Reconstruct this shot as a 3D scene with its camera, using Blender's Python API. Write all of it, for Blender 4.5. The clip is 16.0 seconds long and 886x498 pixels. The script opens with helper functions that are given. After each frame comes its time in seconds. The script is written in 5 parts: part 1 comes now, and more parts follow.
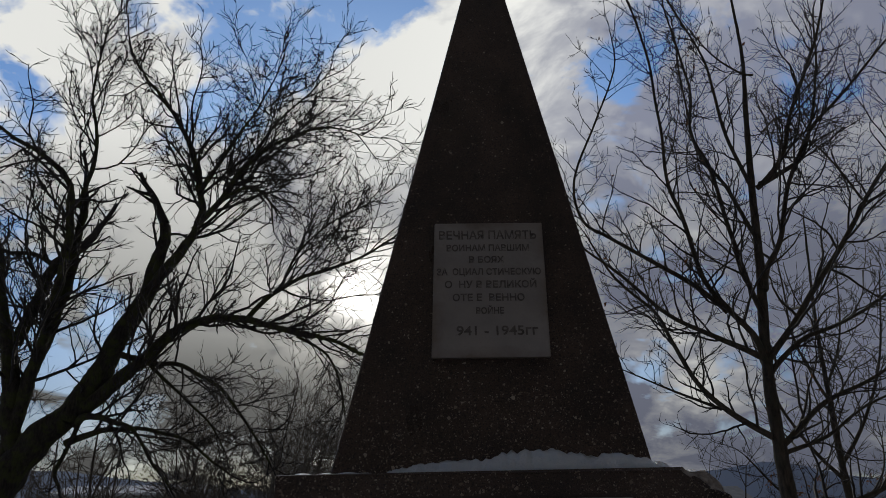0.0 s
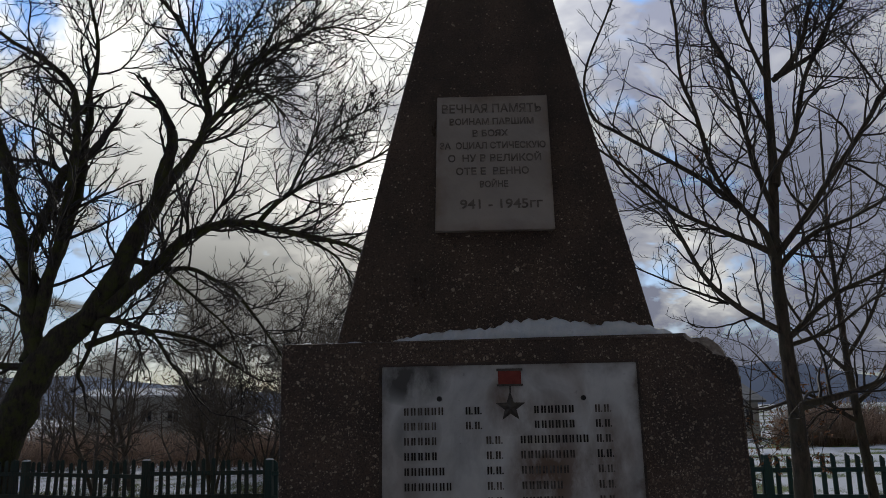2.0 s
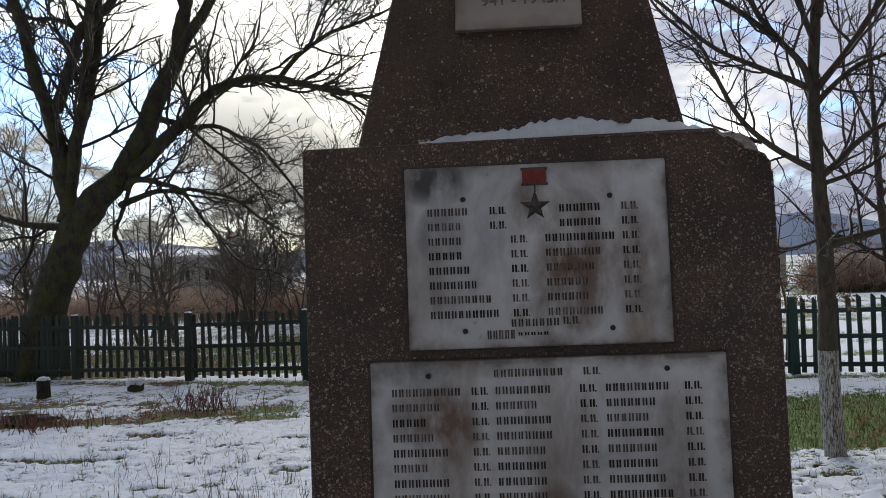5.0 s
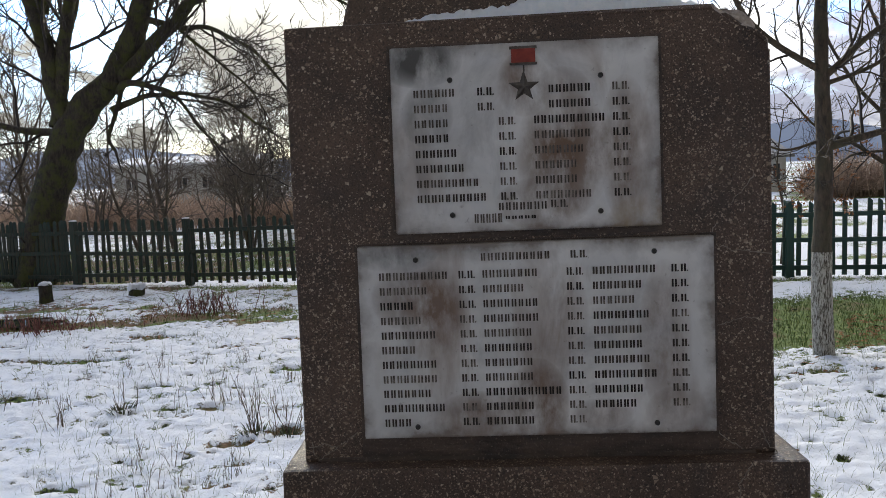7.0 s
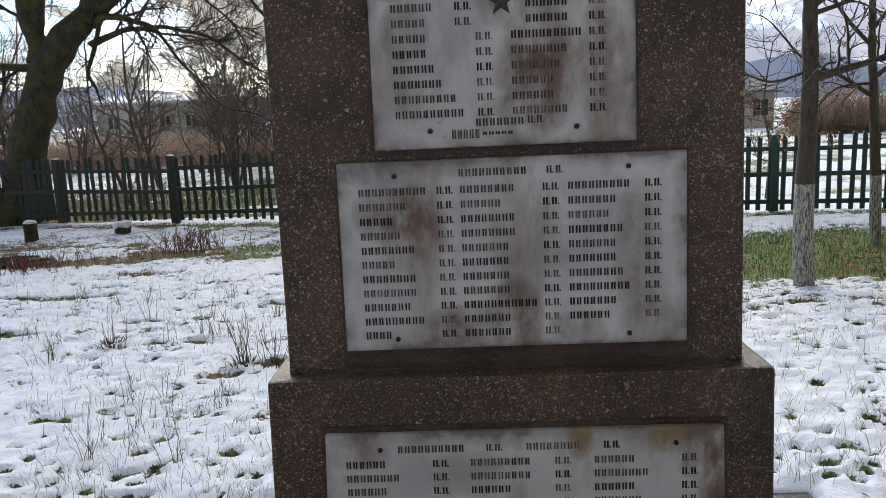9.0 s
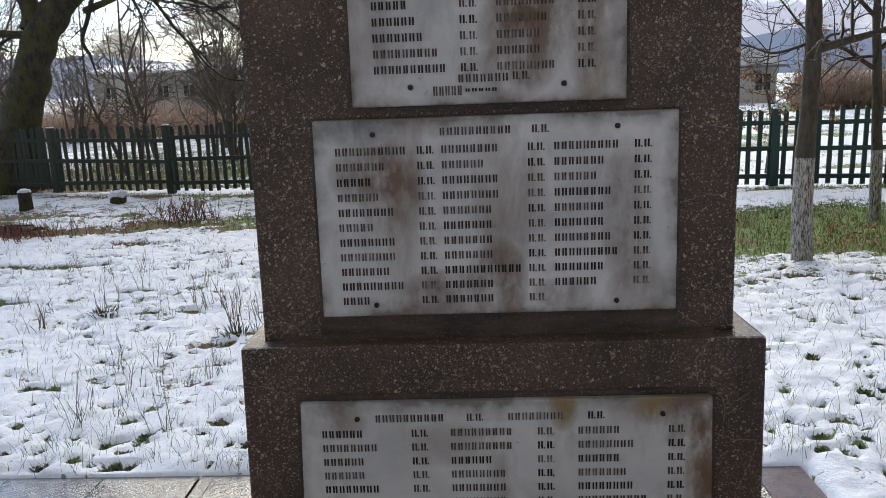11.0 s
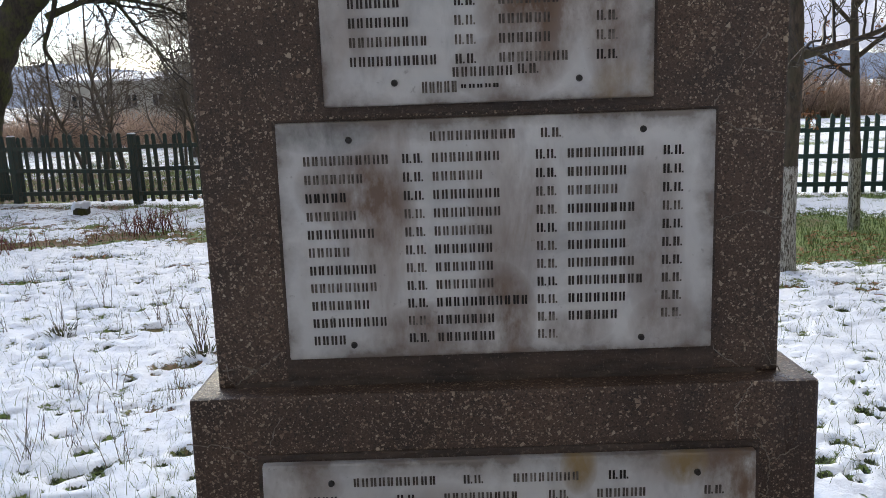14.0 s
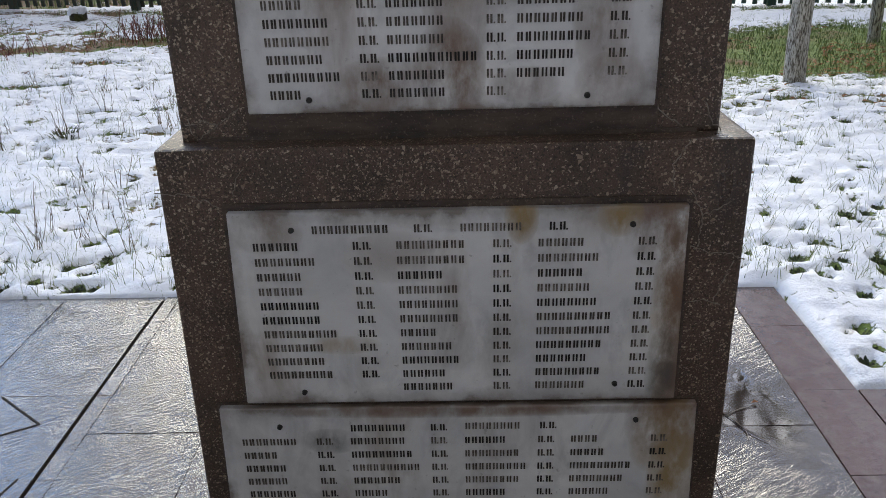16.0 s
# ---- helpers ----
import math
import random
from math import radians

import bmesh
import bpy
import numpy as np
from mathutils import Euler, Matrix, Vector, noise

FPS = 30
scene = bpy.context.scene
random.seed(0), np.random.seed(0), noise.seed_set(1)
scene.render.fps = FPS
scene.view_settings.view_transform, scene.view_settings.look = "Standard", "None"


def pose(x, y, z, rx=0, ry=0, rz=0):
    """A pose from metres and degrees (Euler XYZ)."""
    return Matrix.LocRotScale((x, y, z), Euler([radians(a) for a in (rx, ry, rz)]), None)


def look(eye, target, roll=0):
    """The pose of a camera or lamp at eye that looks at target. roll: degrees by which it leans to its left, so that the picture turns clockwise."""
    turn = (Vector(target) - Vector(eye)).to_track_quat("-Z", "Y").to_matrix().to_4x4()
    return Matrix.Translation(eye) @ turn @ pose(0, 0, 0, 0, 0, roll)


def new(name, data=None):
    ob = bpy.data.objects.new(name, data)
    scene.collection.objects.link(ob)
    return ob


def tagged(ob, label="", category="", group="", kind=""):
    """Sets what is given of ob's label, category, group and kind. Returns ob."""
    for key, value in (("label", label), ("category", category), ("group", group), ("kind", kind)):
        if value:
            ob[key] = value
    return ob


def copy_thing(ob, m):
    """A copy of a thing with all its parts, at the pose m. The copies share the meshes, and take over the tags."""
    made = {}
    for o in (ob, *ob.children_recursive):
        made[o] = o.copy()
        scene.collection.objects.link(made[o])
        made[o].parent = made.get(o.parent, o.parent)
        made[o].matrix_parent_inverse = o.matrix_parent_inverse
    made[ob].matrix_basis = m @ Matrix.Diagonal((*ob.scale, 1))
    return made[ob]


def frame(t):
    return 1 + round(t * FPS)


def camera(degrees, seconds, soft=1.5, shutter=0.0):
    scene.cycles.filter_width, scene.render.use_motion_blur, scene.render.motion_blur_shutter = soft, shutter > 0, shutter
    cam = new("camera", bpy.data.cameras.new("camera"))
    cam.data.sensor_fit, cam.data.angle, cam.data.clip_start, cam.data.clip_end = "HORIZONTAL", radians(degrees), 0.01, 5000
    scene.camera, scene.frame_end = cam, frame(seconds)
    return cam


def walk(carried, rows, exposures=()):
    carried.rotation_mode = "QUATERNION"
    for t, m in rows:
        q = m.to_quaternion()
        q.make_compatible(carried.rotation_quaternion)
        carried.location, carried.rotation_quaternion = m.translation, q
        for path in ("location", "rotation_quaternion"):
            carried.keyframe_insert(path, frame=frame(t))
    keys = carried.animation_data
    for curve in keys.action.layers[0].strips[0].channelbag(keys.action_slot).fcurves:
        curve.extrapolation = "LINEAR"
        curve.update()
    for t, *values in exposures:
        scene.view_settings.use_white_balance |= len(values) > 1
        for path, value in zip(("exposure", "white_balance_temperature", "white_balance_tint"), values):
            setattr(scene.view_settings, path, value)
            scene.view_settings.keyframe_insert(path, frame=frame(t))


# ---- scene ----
cam = camera(59.1, 16.0, 0.9)
# seconds, eye x y z, yaw, pitch, roll
ROWS = [
    (0, -0.132, -1.554, 2.036, -0.14, 18.50, 0.67),
    (0.5, -0.126, -1.533, 2.012, 0.02, 16.14, 0.50),
    (1, -0.125, -1.527, 1.993, 0.32, 13.81, 0.89),
    (1.5, -0.123, -1.519, 1.982, 0.58, 12.62, 1.12),
    (2, -0.118, -1.519, 1.972, 0.76, 11.65, 1.12),
    (2.5, -0.118, -1.512, 1.957, 1.08, 9.77, 1.45),
    (3, -0.118, -1.502, 1.937, 1.44, 7.51, 1.47),
    (3.5, -0.119, -1.487, 1.914, 1.89, 5.05, 2.01),
    (4, -0.119, -1.486, 1.894, 2.50, 3.72, 2.05),
    (6.5, -0.096, -1.451, 1.833, 2.90, -3.57, 2.28),
    (7, -0.093, -1.457, 1.820, 2.78, -5.43, 2.26),
    (7.5, -0.091, -1.474, 1.812, 2.60, -6.48, 1.96),
    (8, -0.086, -1.488, 1.802, 2.21, -7.20, 1.87),
    (8.5, -0.080, -1.492, 1.788, 1.95, -8.55, 2.12),
    (9, -0.075, -1.488, 1.779, 1.86, -9.95, 2.47),
    (9.5, -0.073, -1.491, 1.773, 1.77, -10.83, 2.32),
    (9.7, -0.073, -1.488, 1.765, 1.74, -11.36, 2.26),
    (11.8, -0.028, -1.354, 1.746, 2.08, -11.91, 1.83),
    (12, -0.040, -1.329, 1.750, 2.12, -11.33, 1.78),
    (12.5, -0.069, -1.278, 1.773, 2.01, -10.08, 1.86),
    (13, -0.084, -1.236, 1.784, 1.50, -9.37, 1.91),
    (13.5, -0.091, -1.209, 1.758, 0.95, -9.30, 1.88),
    (14, -0.079, -1.186, 1.727, -0.09, -11.29, 1.94),
    (14.5, -0.047, -1.201, 1.711, 0.06, -14.71, 1.78),
    (15, -0.014, -1.229, 1.696, -0.17, -17.23, 2.19),
    (15.5, 0.009, -1.253, 1.670, 0.04, -20.41, 2.07),
    (16, 0.017, -1.264, 1.641, 0.92, -24.37, 1.56),
]
EXPOSURE = [(0.0, -2.32, 6800, 7), (1.5, -1.85, 6820, 7), (2.5, -1.55, 6850, 7), (3.5, -1.06, 6900, 7), (4.0, -0.93, 6930, 7), (6.5, -0.15, 7220, 6), (8.0, -0.08, 7260, 6), (9.0, 0.06, 7260, 6), (13.0, 0.16, 7160, 6), (14.5, 0.29, 7150, 6), (16.0, 0.22, 7150, 6)]
walk(cam, [(t, pose(x, y, z, 90 + pitch, roll, yaw)) for t, x, y, z, yaw, pitch, roll in ROWS], EXPOSURE)

# ---- sky, clouds and sun ----
SUN_EL, SUN_AZ = radians(15.5), radians(-6.3)
SUN_DIR = Vector((math.cos(SUN_EL) * math.sin(SUN_AZ), math.cos(SUN_EL) * math.cos(SUN_AZ), math.sin(SUN_EL)))


def rgb(r, g, b):
    return (r, g, b, 1)


class Nodes:
    """A small helper that lays out shader nodes and links them."""

    def __init__(self, tree):
        self.tree = tree
        tree.nodes.clear()

    def add(self, kind, inputs=None, operation="", attribute=""):
        n = self.tree.nodes.new(kind)
        if operation:
            n.operation = operation
        if attribute:
            n.attribute_name = attribute
        for k, v in (inputs or {}).items():
            self.put(n.inputs[k], v)
        return n

    def put(self, socket, v):
        if isinstance(v, bpy.types.NodeSocket):
            self.tree.links.new(v, socket)
        else:
            socket.default_value = v

    def math(self, op, a, b=0.0, c=0.0, clamp=False):
        n = self.add("ShaderNodeMath", operation=op)
        n.use_clamp = clamp
        for s, v in zip(n.inputs, (a, b, c)):
            self.put(s, v)
        return n.outputs[0]

    def vec(self, op, a, b=(0, 0, 0)):
        n = self.add("ShaderNodeVectorMath", operation=op)
        self.put(n.inputs[0], a)
        self.put(n.inputs[1], b)
        return n.outputs["Value"] if op in ("DOT_PRODUCT", "LENGTH", "DISTANCE") else n.outputs[0]

    def mix(self, f, a, b, blend="MIX"):
        n = self.add("ShaderNodeMix")
        n.data_type, n.blend_type = "RGBA", blend
        self.put(n.inputs[0], f)
        self.put(n.inputs[6], a)
        self.put(n.inputs[7], b)
        return n.outputs[2]

    def ramp(self, v, *stops):
        n = self.add("ShaderNodeValToRGB", {"Fac": v})
        el = n.color_ramp.elements
        while len(el) < len(stops):
            el.new(0.5)
        for e, (p, col) in zip(el, stops):
            e.position = p
            e.color = (col, col, col, 1) if isinstance(col, (int, float)) else (*col, 1)
        return n.outputs[0]

    def noise(self, vec, scale, detail=4.0, rough=0.55, distort=0.0, out=0):
        n = self.add("ShaderNodeTexNoise", {"Vector": vec, "Scale": scale, "Detail": detail, "Roughness": rough, "Distortion": distort})
        return n.outputs[out]


world = bpy.data.worlds.new("sky")
scene.world = world
world.use_nodes = True
w = Nodes(world.node_tree)
way = w.add("ShaderNodeTexCoord").outputs["Generated"]
air = w.add("ShaderNodeTexSky")
air.sky_type, air.sun_disc, air.sun_elevation, air.sun_rotation, air.altitude = "NISHITA", False, SUN_EL, SUN_AZ, 300.0
blue = air.outputs[0]
xyz = w.add("ShaderNodeSeparateXYZ", {0: way})
lift = w.math("ADD", w.math("MAXIMUM", xyz.outputs[2], 0.0), 0.42)
deck = w.add("ShaderNodeCombineXYZ", {0: w.math("DIVIDE", xyz.outputs[0], lift), 1: w.math("DIVIDE", xyz.outputs[1], lift), 2: 3.1}).outputs[0]
cover = w.noise(deck, 5.2, 11.0, 0.62, 0.35)


def lump(direction, tight, amount):
    """A soft round lump in the sky field: positive thickens the cloud, negative opens it."""
    d = Vector(direction).normalized()
    return w.math("MULTIPLY", w.math("POWER", w.math("MAXIMUM", w.vec("DOT_PRODUCT", way, tuple(d)), 0.0), tight), amount)


for direction, tight, amount in (((-0.105, 0.829, 0.55), 160, -0.16), ((-0.28, 0.80, 0.52), 200, -0.03), ((-0.46, 0.86, 0.21), 200, -0.06),
                                 ((-0.03, 0.868, 0.494), 420, 0.30), ((-0.36, 0.858, 0.345), 160, 0.16), ((-0.11, 0.955, 0.275), 60, 0.30), ((0.219, 0.839, 0.498), 1800, -0.2)):
    cover = w.math("ADD", cover, lump(direction, tight, amount))
cover = w.ramp(w.math("MULTIPLY_ADD", xyz.outputs[0], 0.17, cover), (0.405, 0.0), (0.495, 1.0))
closed = w.ramp(w.math("MULTIPLY_ADD", w.vec("DOT_PRODUCT", way, tuple(SUN_DIR)), 0.5, 0.5), (0.45, 1.0), (0.7, 0.0))
cover = w.math("MAXIMUM", cover, closed)
puff = w.noise(w.vec("ADD", deck, (4.0, 1.5, 0.0)), 5.0, 11.0, 0.63, 0.3)
toward = w.vec("DOT_PRODUCT", way, tuple(SUN_DIR))
near_sun = w.math("MAXIMUM", toward, 0.0)
halo = w.math("POWER", near_sun, 90.0)
core = w.math("POWER", near_sun, 2500.0)
shade = w.math("MULTIPLY_ADD", xyz.outputs[0], -0.36, puff)
for direction, tight, amount in (((-0.03, 0.868, 0.494), 300, 0.18), ((0.12, 0.833, 0.54), 200, 0.12), ((0.321, 0.933, 0.166), 500, 0.12), ((-0.154, 0.973, 0.172), 300, 0.12), ((0.40, 0.865, 0.26), 60, -0.06)):
    shade = w.math("ADD", shade, lump(direction, tight, amount))
# clouds glow where the low sun stands behind them and are dull on the far side of the sky
lit = w.ramp(w.math("MULTIPLY_ADD", toward, 0.5, 0.5), (0.0, 0.095), (0.55, 0.14), (0.93, 1.25))
grey = w.mix(w.ramp(shade, (0.33, 0.0), (0.46, 0.3), (0.60, 1.0)), rgb(9.3, 10.1, 13.9), rgb(36.5, 37.0, 37.5))
grey = w.mix(1.0, grey, lit, "MULTIPLY")
side = w.ramp(w.math("ADD", xyz.outputs[0], 0.5), (0.42, 0.0), (0.72, 1.0))
height = w.ramp(xyz.outputs[2], (0.04, 0.08), (0.16, 0.155), (0.24, 0.38), (0.32, 0.54), (0.44, 0.85))
grey = w.mix(1.0, grey, w.mix(side, height, w.ramp(xyz.outputs[2], (0.04, 0.42), (0.18, 0.62), (0.28, 0.58), (0.45, 1.0))), "MULTIPLY")
torn = w.ramp(w.noise(deck, 9.0, 9.0, 0.62, 0.3), (0.42, 0.03), (0.60, 1.0))
ring = w.math("MULTIPLY", w.math("POWER", near_sun, 260.0), torn)
glow = w.math("ADD", w.math("MULTIPLY_ADD", halo, 1.5, w.math("MULTIPLY", ring, 45.0)), w.math("MULTIPLY", core, 150.0))
clouds = w.mix(1.0, grey, w.mix(1.0, rgb(1.0, 0.97, 0.93), w.add("ShaderNodeCombineColor", {0: glow, 1: glow, 2: glow}).outputs[0], "MULTIPLY"), "ADD")
deep = w.mix(w.ramp(xyz.outputs[2], (0.08, 0.0), (0.42, 1.0)), rgb(1.0, 1.35, 2.3), rgb(2.3, 3.7, 6.1))
sky = w.mix(cover, w.mix(1.0, blue, deep, "MULTIPLY"), clouds)
back = w.add("ShaderNodeBackground", {"Color": sky, "Strength": 0.1})
w.tree.links.new(back.outputs[0], w.add("ShaderNodeOutputWorld").inputs[0])

sun = new("sun", bpy.data.lights.new("sun", "SUN"))
sun.data.energy, sun.data.angle, sun.data.color = 3.0, radians(42), (1.0, 0.93, 0.82)
sun.matrix_world = look(SUN_DIR * 60, (0, 0, 0))


# ---- materials ----
def material(name, make, rough=0.6, metal=0.0, spec=0.5, wet=0.0, depth=0.01):
    """A principled material. make(n, co) gives colour, roughness or None, bump height or None, bump strength."""
    m = bpy.data.materials.new(name)
    m.use_nodes = True
    n = Nodes(m.node_tree)
    co = n.add("ShaderNodeTexCoord").outputs["Object"]
    col, r, h, s = make(n, co)
    b = n.add("ShaderNodeBsdfPrincipled", {"Base Color": col, "Roughness": rough if r is None else r, "Metallic": metal, "Specular IOR Level": spec, "Coat Weight": wet, "Coat Roughness": 0.03})
    if wet and h is not None:
        n.put(b.inputs["Coat Normal"], n.add("ShaderNodeBump", {"Height": h, "Strength": s, "Distance": depth}).outputs[0])
    if h is not None:
        n.put(b.inputs["Normal"], n.add("ShaderNodeBump", {"Height": h, "Strength": s, "Distance": depth}).outputs[0])
    n.tree.links.new(b.outputs[0], n.add("ShaderNodeOutputMaterial").inputs[0])
    return m


def terrazzo_look(n, co):
    """Crushed stone chips, cut flat, in a dark brown cement."""
    # fewer chips higher up, with an uneven transition
    chip_height = n.math("ADD", n.add("ShaderNodeSeparateXYZ", {0: co}).outputs[2], n.math("MULTIPLY", n.noise(co, 5.0, 4.0), 0.8))
    chip_fade = n.ramp(n.math("MULTIPLY", chip_height, 0.2), (0.46, 1.0), (0.58, 0.12))
    keep = n.math("MULTIPLY", n.ramp(n.noise(co, 3.1, 5.0, 0.62), (0.36, 0.25), (0.60, 1.0)), chip_fade)
    bent = n.vec("ADD", co, n.vec("MULTIPLY", n.noise(co, 160.0, 2.0, out=1), (0.002, 0.002, 0.002)))
    chip, tone = None, None
    for scale, share, gap, bright in ((140.0, 0.05, 0.18, 1.0), (240.0, 0.14, 0.14, 1.0), (400.0, 0.18, 0.10, 0.85)):
        at = n.vec("ADD", bent, (scale * 0.013, scale * 0.007, scale * 0.021))
        cell = n.add("ShaderNodeTexVoronoi", {"Vector": at, "Scale": scale, "Randomness": 1.0})
        edge = n.add("ShaderNodeTexVoronoi", {"Vector": at, "Scale": scale, "Randomness": 1.0})
        edge.feature = "DISTANCE_TO_EDGE"
        pick = n.add("ShaderNodeSeparateColor", {0: cell.outputs["Color"]})
        there = n.math("GREATER_THAN", n.math("MULTIPLY", keep, share), pick.outputs[0])
        room = n.math("MULTIPLY_ADD", pick.outputs[2], gap, 0.03)
        face = n.math("MULTIPLY", n.math("SUBTRACT", edge.outputs["Distance"], room), 40.0, clamp=True)
        one = n.math("MULTIPLY", n.math("MULTIPLY", face, there), bright)
        hue = n.mix(n.math("POWER", pick.outputs[1], 0.7), rgb(0.58, 0.47, 0.35), rgb(0.21, 0.13, 0.088))
        tone = hue if tone is None else n.mix(one, tone, hue)
        chip = one if chip is None else n.math("MAXIMUM", chip, one)
    dirt = n.noise(co, 7.0, 5.0, 0.6)
    fine = n.noise(co, 260.0, 2.0)
    matrix = n.mix(n.ramp(dirt, (0.35, 0.0), (0.7, 1.0)), rgb(0.052, 0.031, 0.022), rgb(0.130, 0.078, 0.052))
    matrix = n.mix(n.math("MULTIPLY", n.ramp(n.noise(co, 420.0, 2.0, 0.6), (0.52, 0.0), (0.64, 1.0)), 0.4), matrix, rgb(0.20, 0.15, 0.112))
    matrix = n.mix(n.ramp(fine, (0.36, 0.7), (0.46, 0.0)), matrix, rgb(0.02, 0.013, 0.010))
    col = n.mix(n.math("MULTIPLY", chip, 0.9), matrix, tone)
    # damp runs that follow the fall of water
    runs = n.noise(n.vec("MULTIPLY", co, (1.0, 1.0, 0.22)), 6.5, 5.0, 0.62)
    damp = n.math("MULTIPLY", n.ramp(runs, (0.50, 0.0), (0.60, 1.0)), n.ramp(n.noise(co, 2.2, 3.0), (0.42, 0.0), (0.56, 1.0)))
    col = n.mix(n.math("MULTIPLY", damp, 0.42), col, rgb(0.022, 0.015, 0.012))
    rough = n.math("MULTIPLY_ADD", damp, -0.16, n.math("MULTIPLY_ADD", n.noise(co, 4.0, 4.0), 0.45, 0.24))
    h = n.math("ADD", n.math("MULTIPLY", chip, 0.14), n.math("MULTIPLY", fine, 0.3))
    return col, rough, h, 0.4


def rough_break_look(n, co):
    a = n.noise(co, 45.0, 6.0, 0.65)
    col = n.mix(n.ramp(a, (0.35, 0.0), (0.65, 1.0)), rgb(0.16, 0.12, 0.10), rgb(0.56, 0.47, 0.39))
    return col, None, a, 1.0


def mortar_look(n, co):
    a = n.noise(n.vec("MULTIPLY", co, (0.5, 1.0, 1.6)), 16.0, 7.0, 0.68)
    col = n.mix(n.ramp(a, (0.32, 0.0), (0.68, 1.0)), rgb(0.026, 0.018, 0.014), rgb(0.125, 0.082, 0.060))
    specks = n.ramp(n.noise(co, 190.0, 2.0, 0.6), (0.60, 0.0), (0.68, 0.55))
    col = n.mix(specks, col, rgb(0.24, 0.18, 0.14))
    return col, n.math("MULTIPLY_ADD", a, 0.5, 0.2), n.math("ADD", n.noise(co, 90.0, 4.0), n.math("MULTIPLY", a, 2.0)), 0.5


def marble_look(x0, x1, z0, z1, seed, soil=0.0, stains=()):
    """White marble with grey clouds, rust runs and a grimy rim; the slab's own corners."""
    def make(n, co):
        own = n.vec("ADD", co, (seed * 3.7, seed * 1.3, seed * 5.1))
        base = n.mix(n.ramp(n.noise(own, 5.0, 7.0, 0.6, 0.8), (0.35, 0.0), (0.7, 1.0)), rgb(0.60, 0.59, 0.58), rgb(0.80, 0.78, 0.755))
        grey = n.ramp(n.noise(n.vec("MULTIPLY", own, (1.0, 1.0, 0.6)), 9.0, 6.0, 0.65, 0.6), (0.50, 0.0), (0.72, 1.0))
        col = n.mix(n.math("MULTIPLY", grey, 0.6), base, rgb(0.33, 0.32, 0.325))
        run = n.noise(n.vec("MULTIPLY", own, (1.0, 1.0, 0.30)), 9.0, 5.0, 0.62, 0.35)
        run = n.math("MULTIPLY", n.ramp(run, (0.47, 0.0), (0.66, 1.0)), n.ramp(n.noise(own, 2.4, 3.0), (0.40, 0.0), (0.58, 1.0)))
        col = n.mix(n.math("MULTIPLY", run, 0.68), col, rgb(0.27, 0.185, 0.135))
        p = n.add("ShaderNodeSeparateXYZ", {0: co})
        edge = n.math("MINIMUM", n.math("MINIMUM", n.math("SUBTRACT", p.outputs[0], x0), n.math("SUBTRACT", x1, p.outputs[0])),
                      n.math("MINIMUM", n.math("SUBTRACT", p.outputs[2], z0), n.math("SUBTRACT", z1, p.outputs[2])))
        rim = n.math("ADD", edge, n.math("MULTIPLY_ADD", n.noise(own, 11.0, 6.0, 0.65), 0.09, -0.042))
        col = n.mix(n.ramp(rim, (0.0, 0.85), (0.010, 0.4), (0.030, 0.0)), col, rgb(0.17, 0.13, 0.105))
        cloudy = n.math("MULTIPLY_ADD", n.noise(n.vec("MULTIPLY", own, (1.0, 1.0, 0.5)), 16.0, 6.0, 0.65), 3.6, -1.1, clamp=True)
        for cx, cz, sx, sz, strength, tone in stains:
            dx = n.math("MULTIPLY", n.math("SUBTRACT", p.outputs[0], cx), 1 / sx)
            dz = n.math("MULTIPLY", n.math("SUBTRACT", p.outputs[2], cz), 1 / sz)
            blot = n.math("SUBTRACT", 1.0, n.math("ADD", n.math("MULTIPLY", dx, dx), n.math("MULTIPLY", dz, dz)), clamp=True)
            col = n.mix(n.math("MULTIPLY", n.math("MULTIPLY", n.math("POWER", blot, 0.7), cloudy), strength * 1.15, clamp=True), col, tone)
        col = n.mix(soil, col, n.mix(n.noise(own, 12.0, 4.0), rgb(0.17, 0.118, 0.086), rgb(0.40, 0.30, 0.22)))
        spots = n.ramp(n.noise(own, 75.0, 3.0, 0.6), (0.66, 0.0), (0.74, 1.0))
        col = n.mix(n.math("MULTIPLY", spots, 0.4), col, rgb(0.2, 0.17, 0.15))
        return col, n.math("MULTIPLY_ADD", grey, 0.25, 0.3), n.noise(own, 120.0, 4.0), 0.06
    return make


def snow_look(n, co):
    a = n.noise(co, 22.0, 6.0, 0.6)
    b = n.noise(co, 190.0, 3.0, 0.6)
    col = n.mix(a, rgb(0.80, 0.83, 0.88), rgb(0.90, 0.91, 0.93))
    return col, None, n.math("MULTIPLY_ADD", b, 0.35, a), 0.55


def ledge_snow_look(n, co):
    a = n.noise(co, 60.0, 6.0, 0.65)
    col = n.mix(n.ramp(a, (0.3, 0.0), (0.7, 1.0)), rgb(0.80, 0.85, 0.90), rgb(0.95, 0.96, 0.97))
    return col, None, a, 0.8


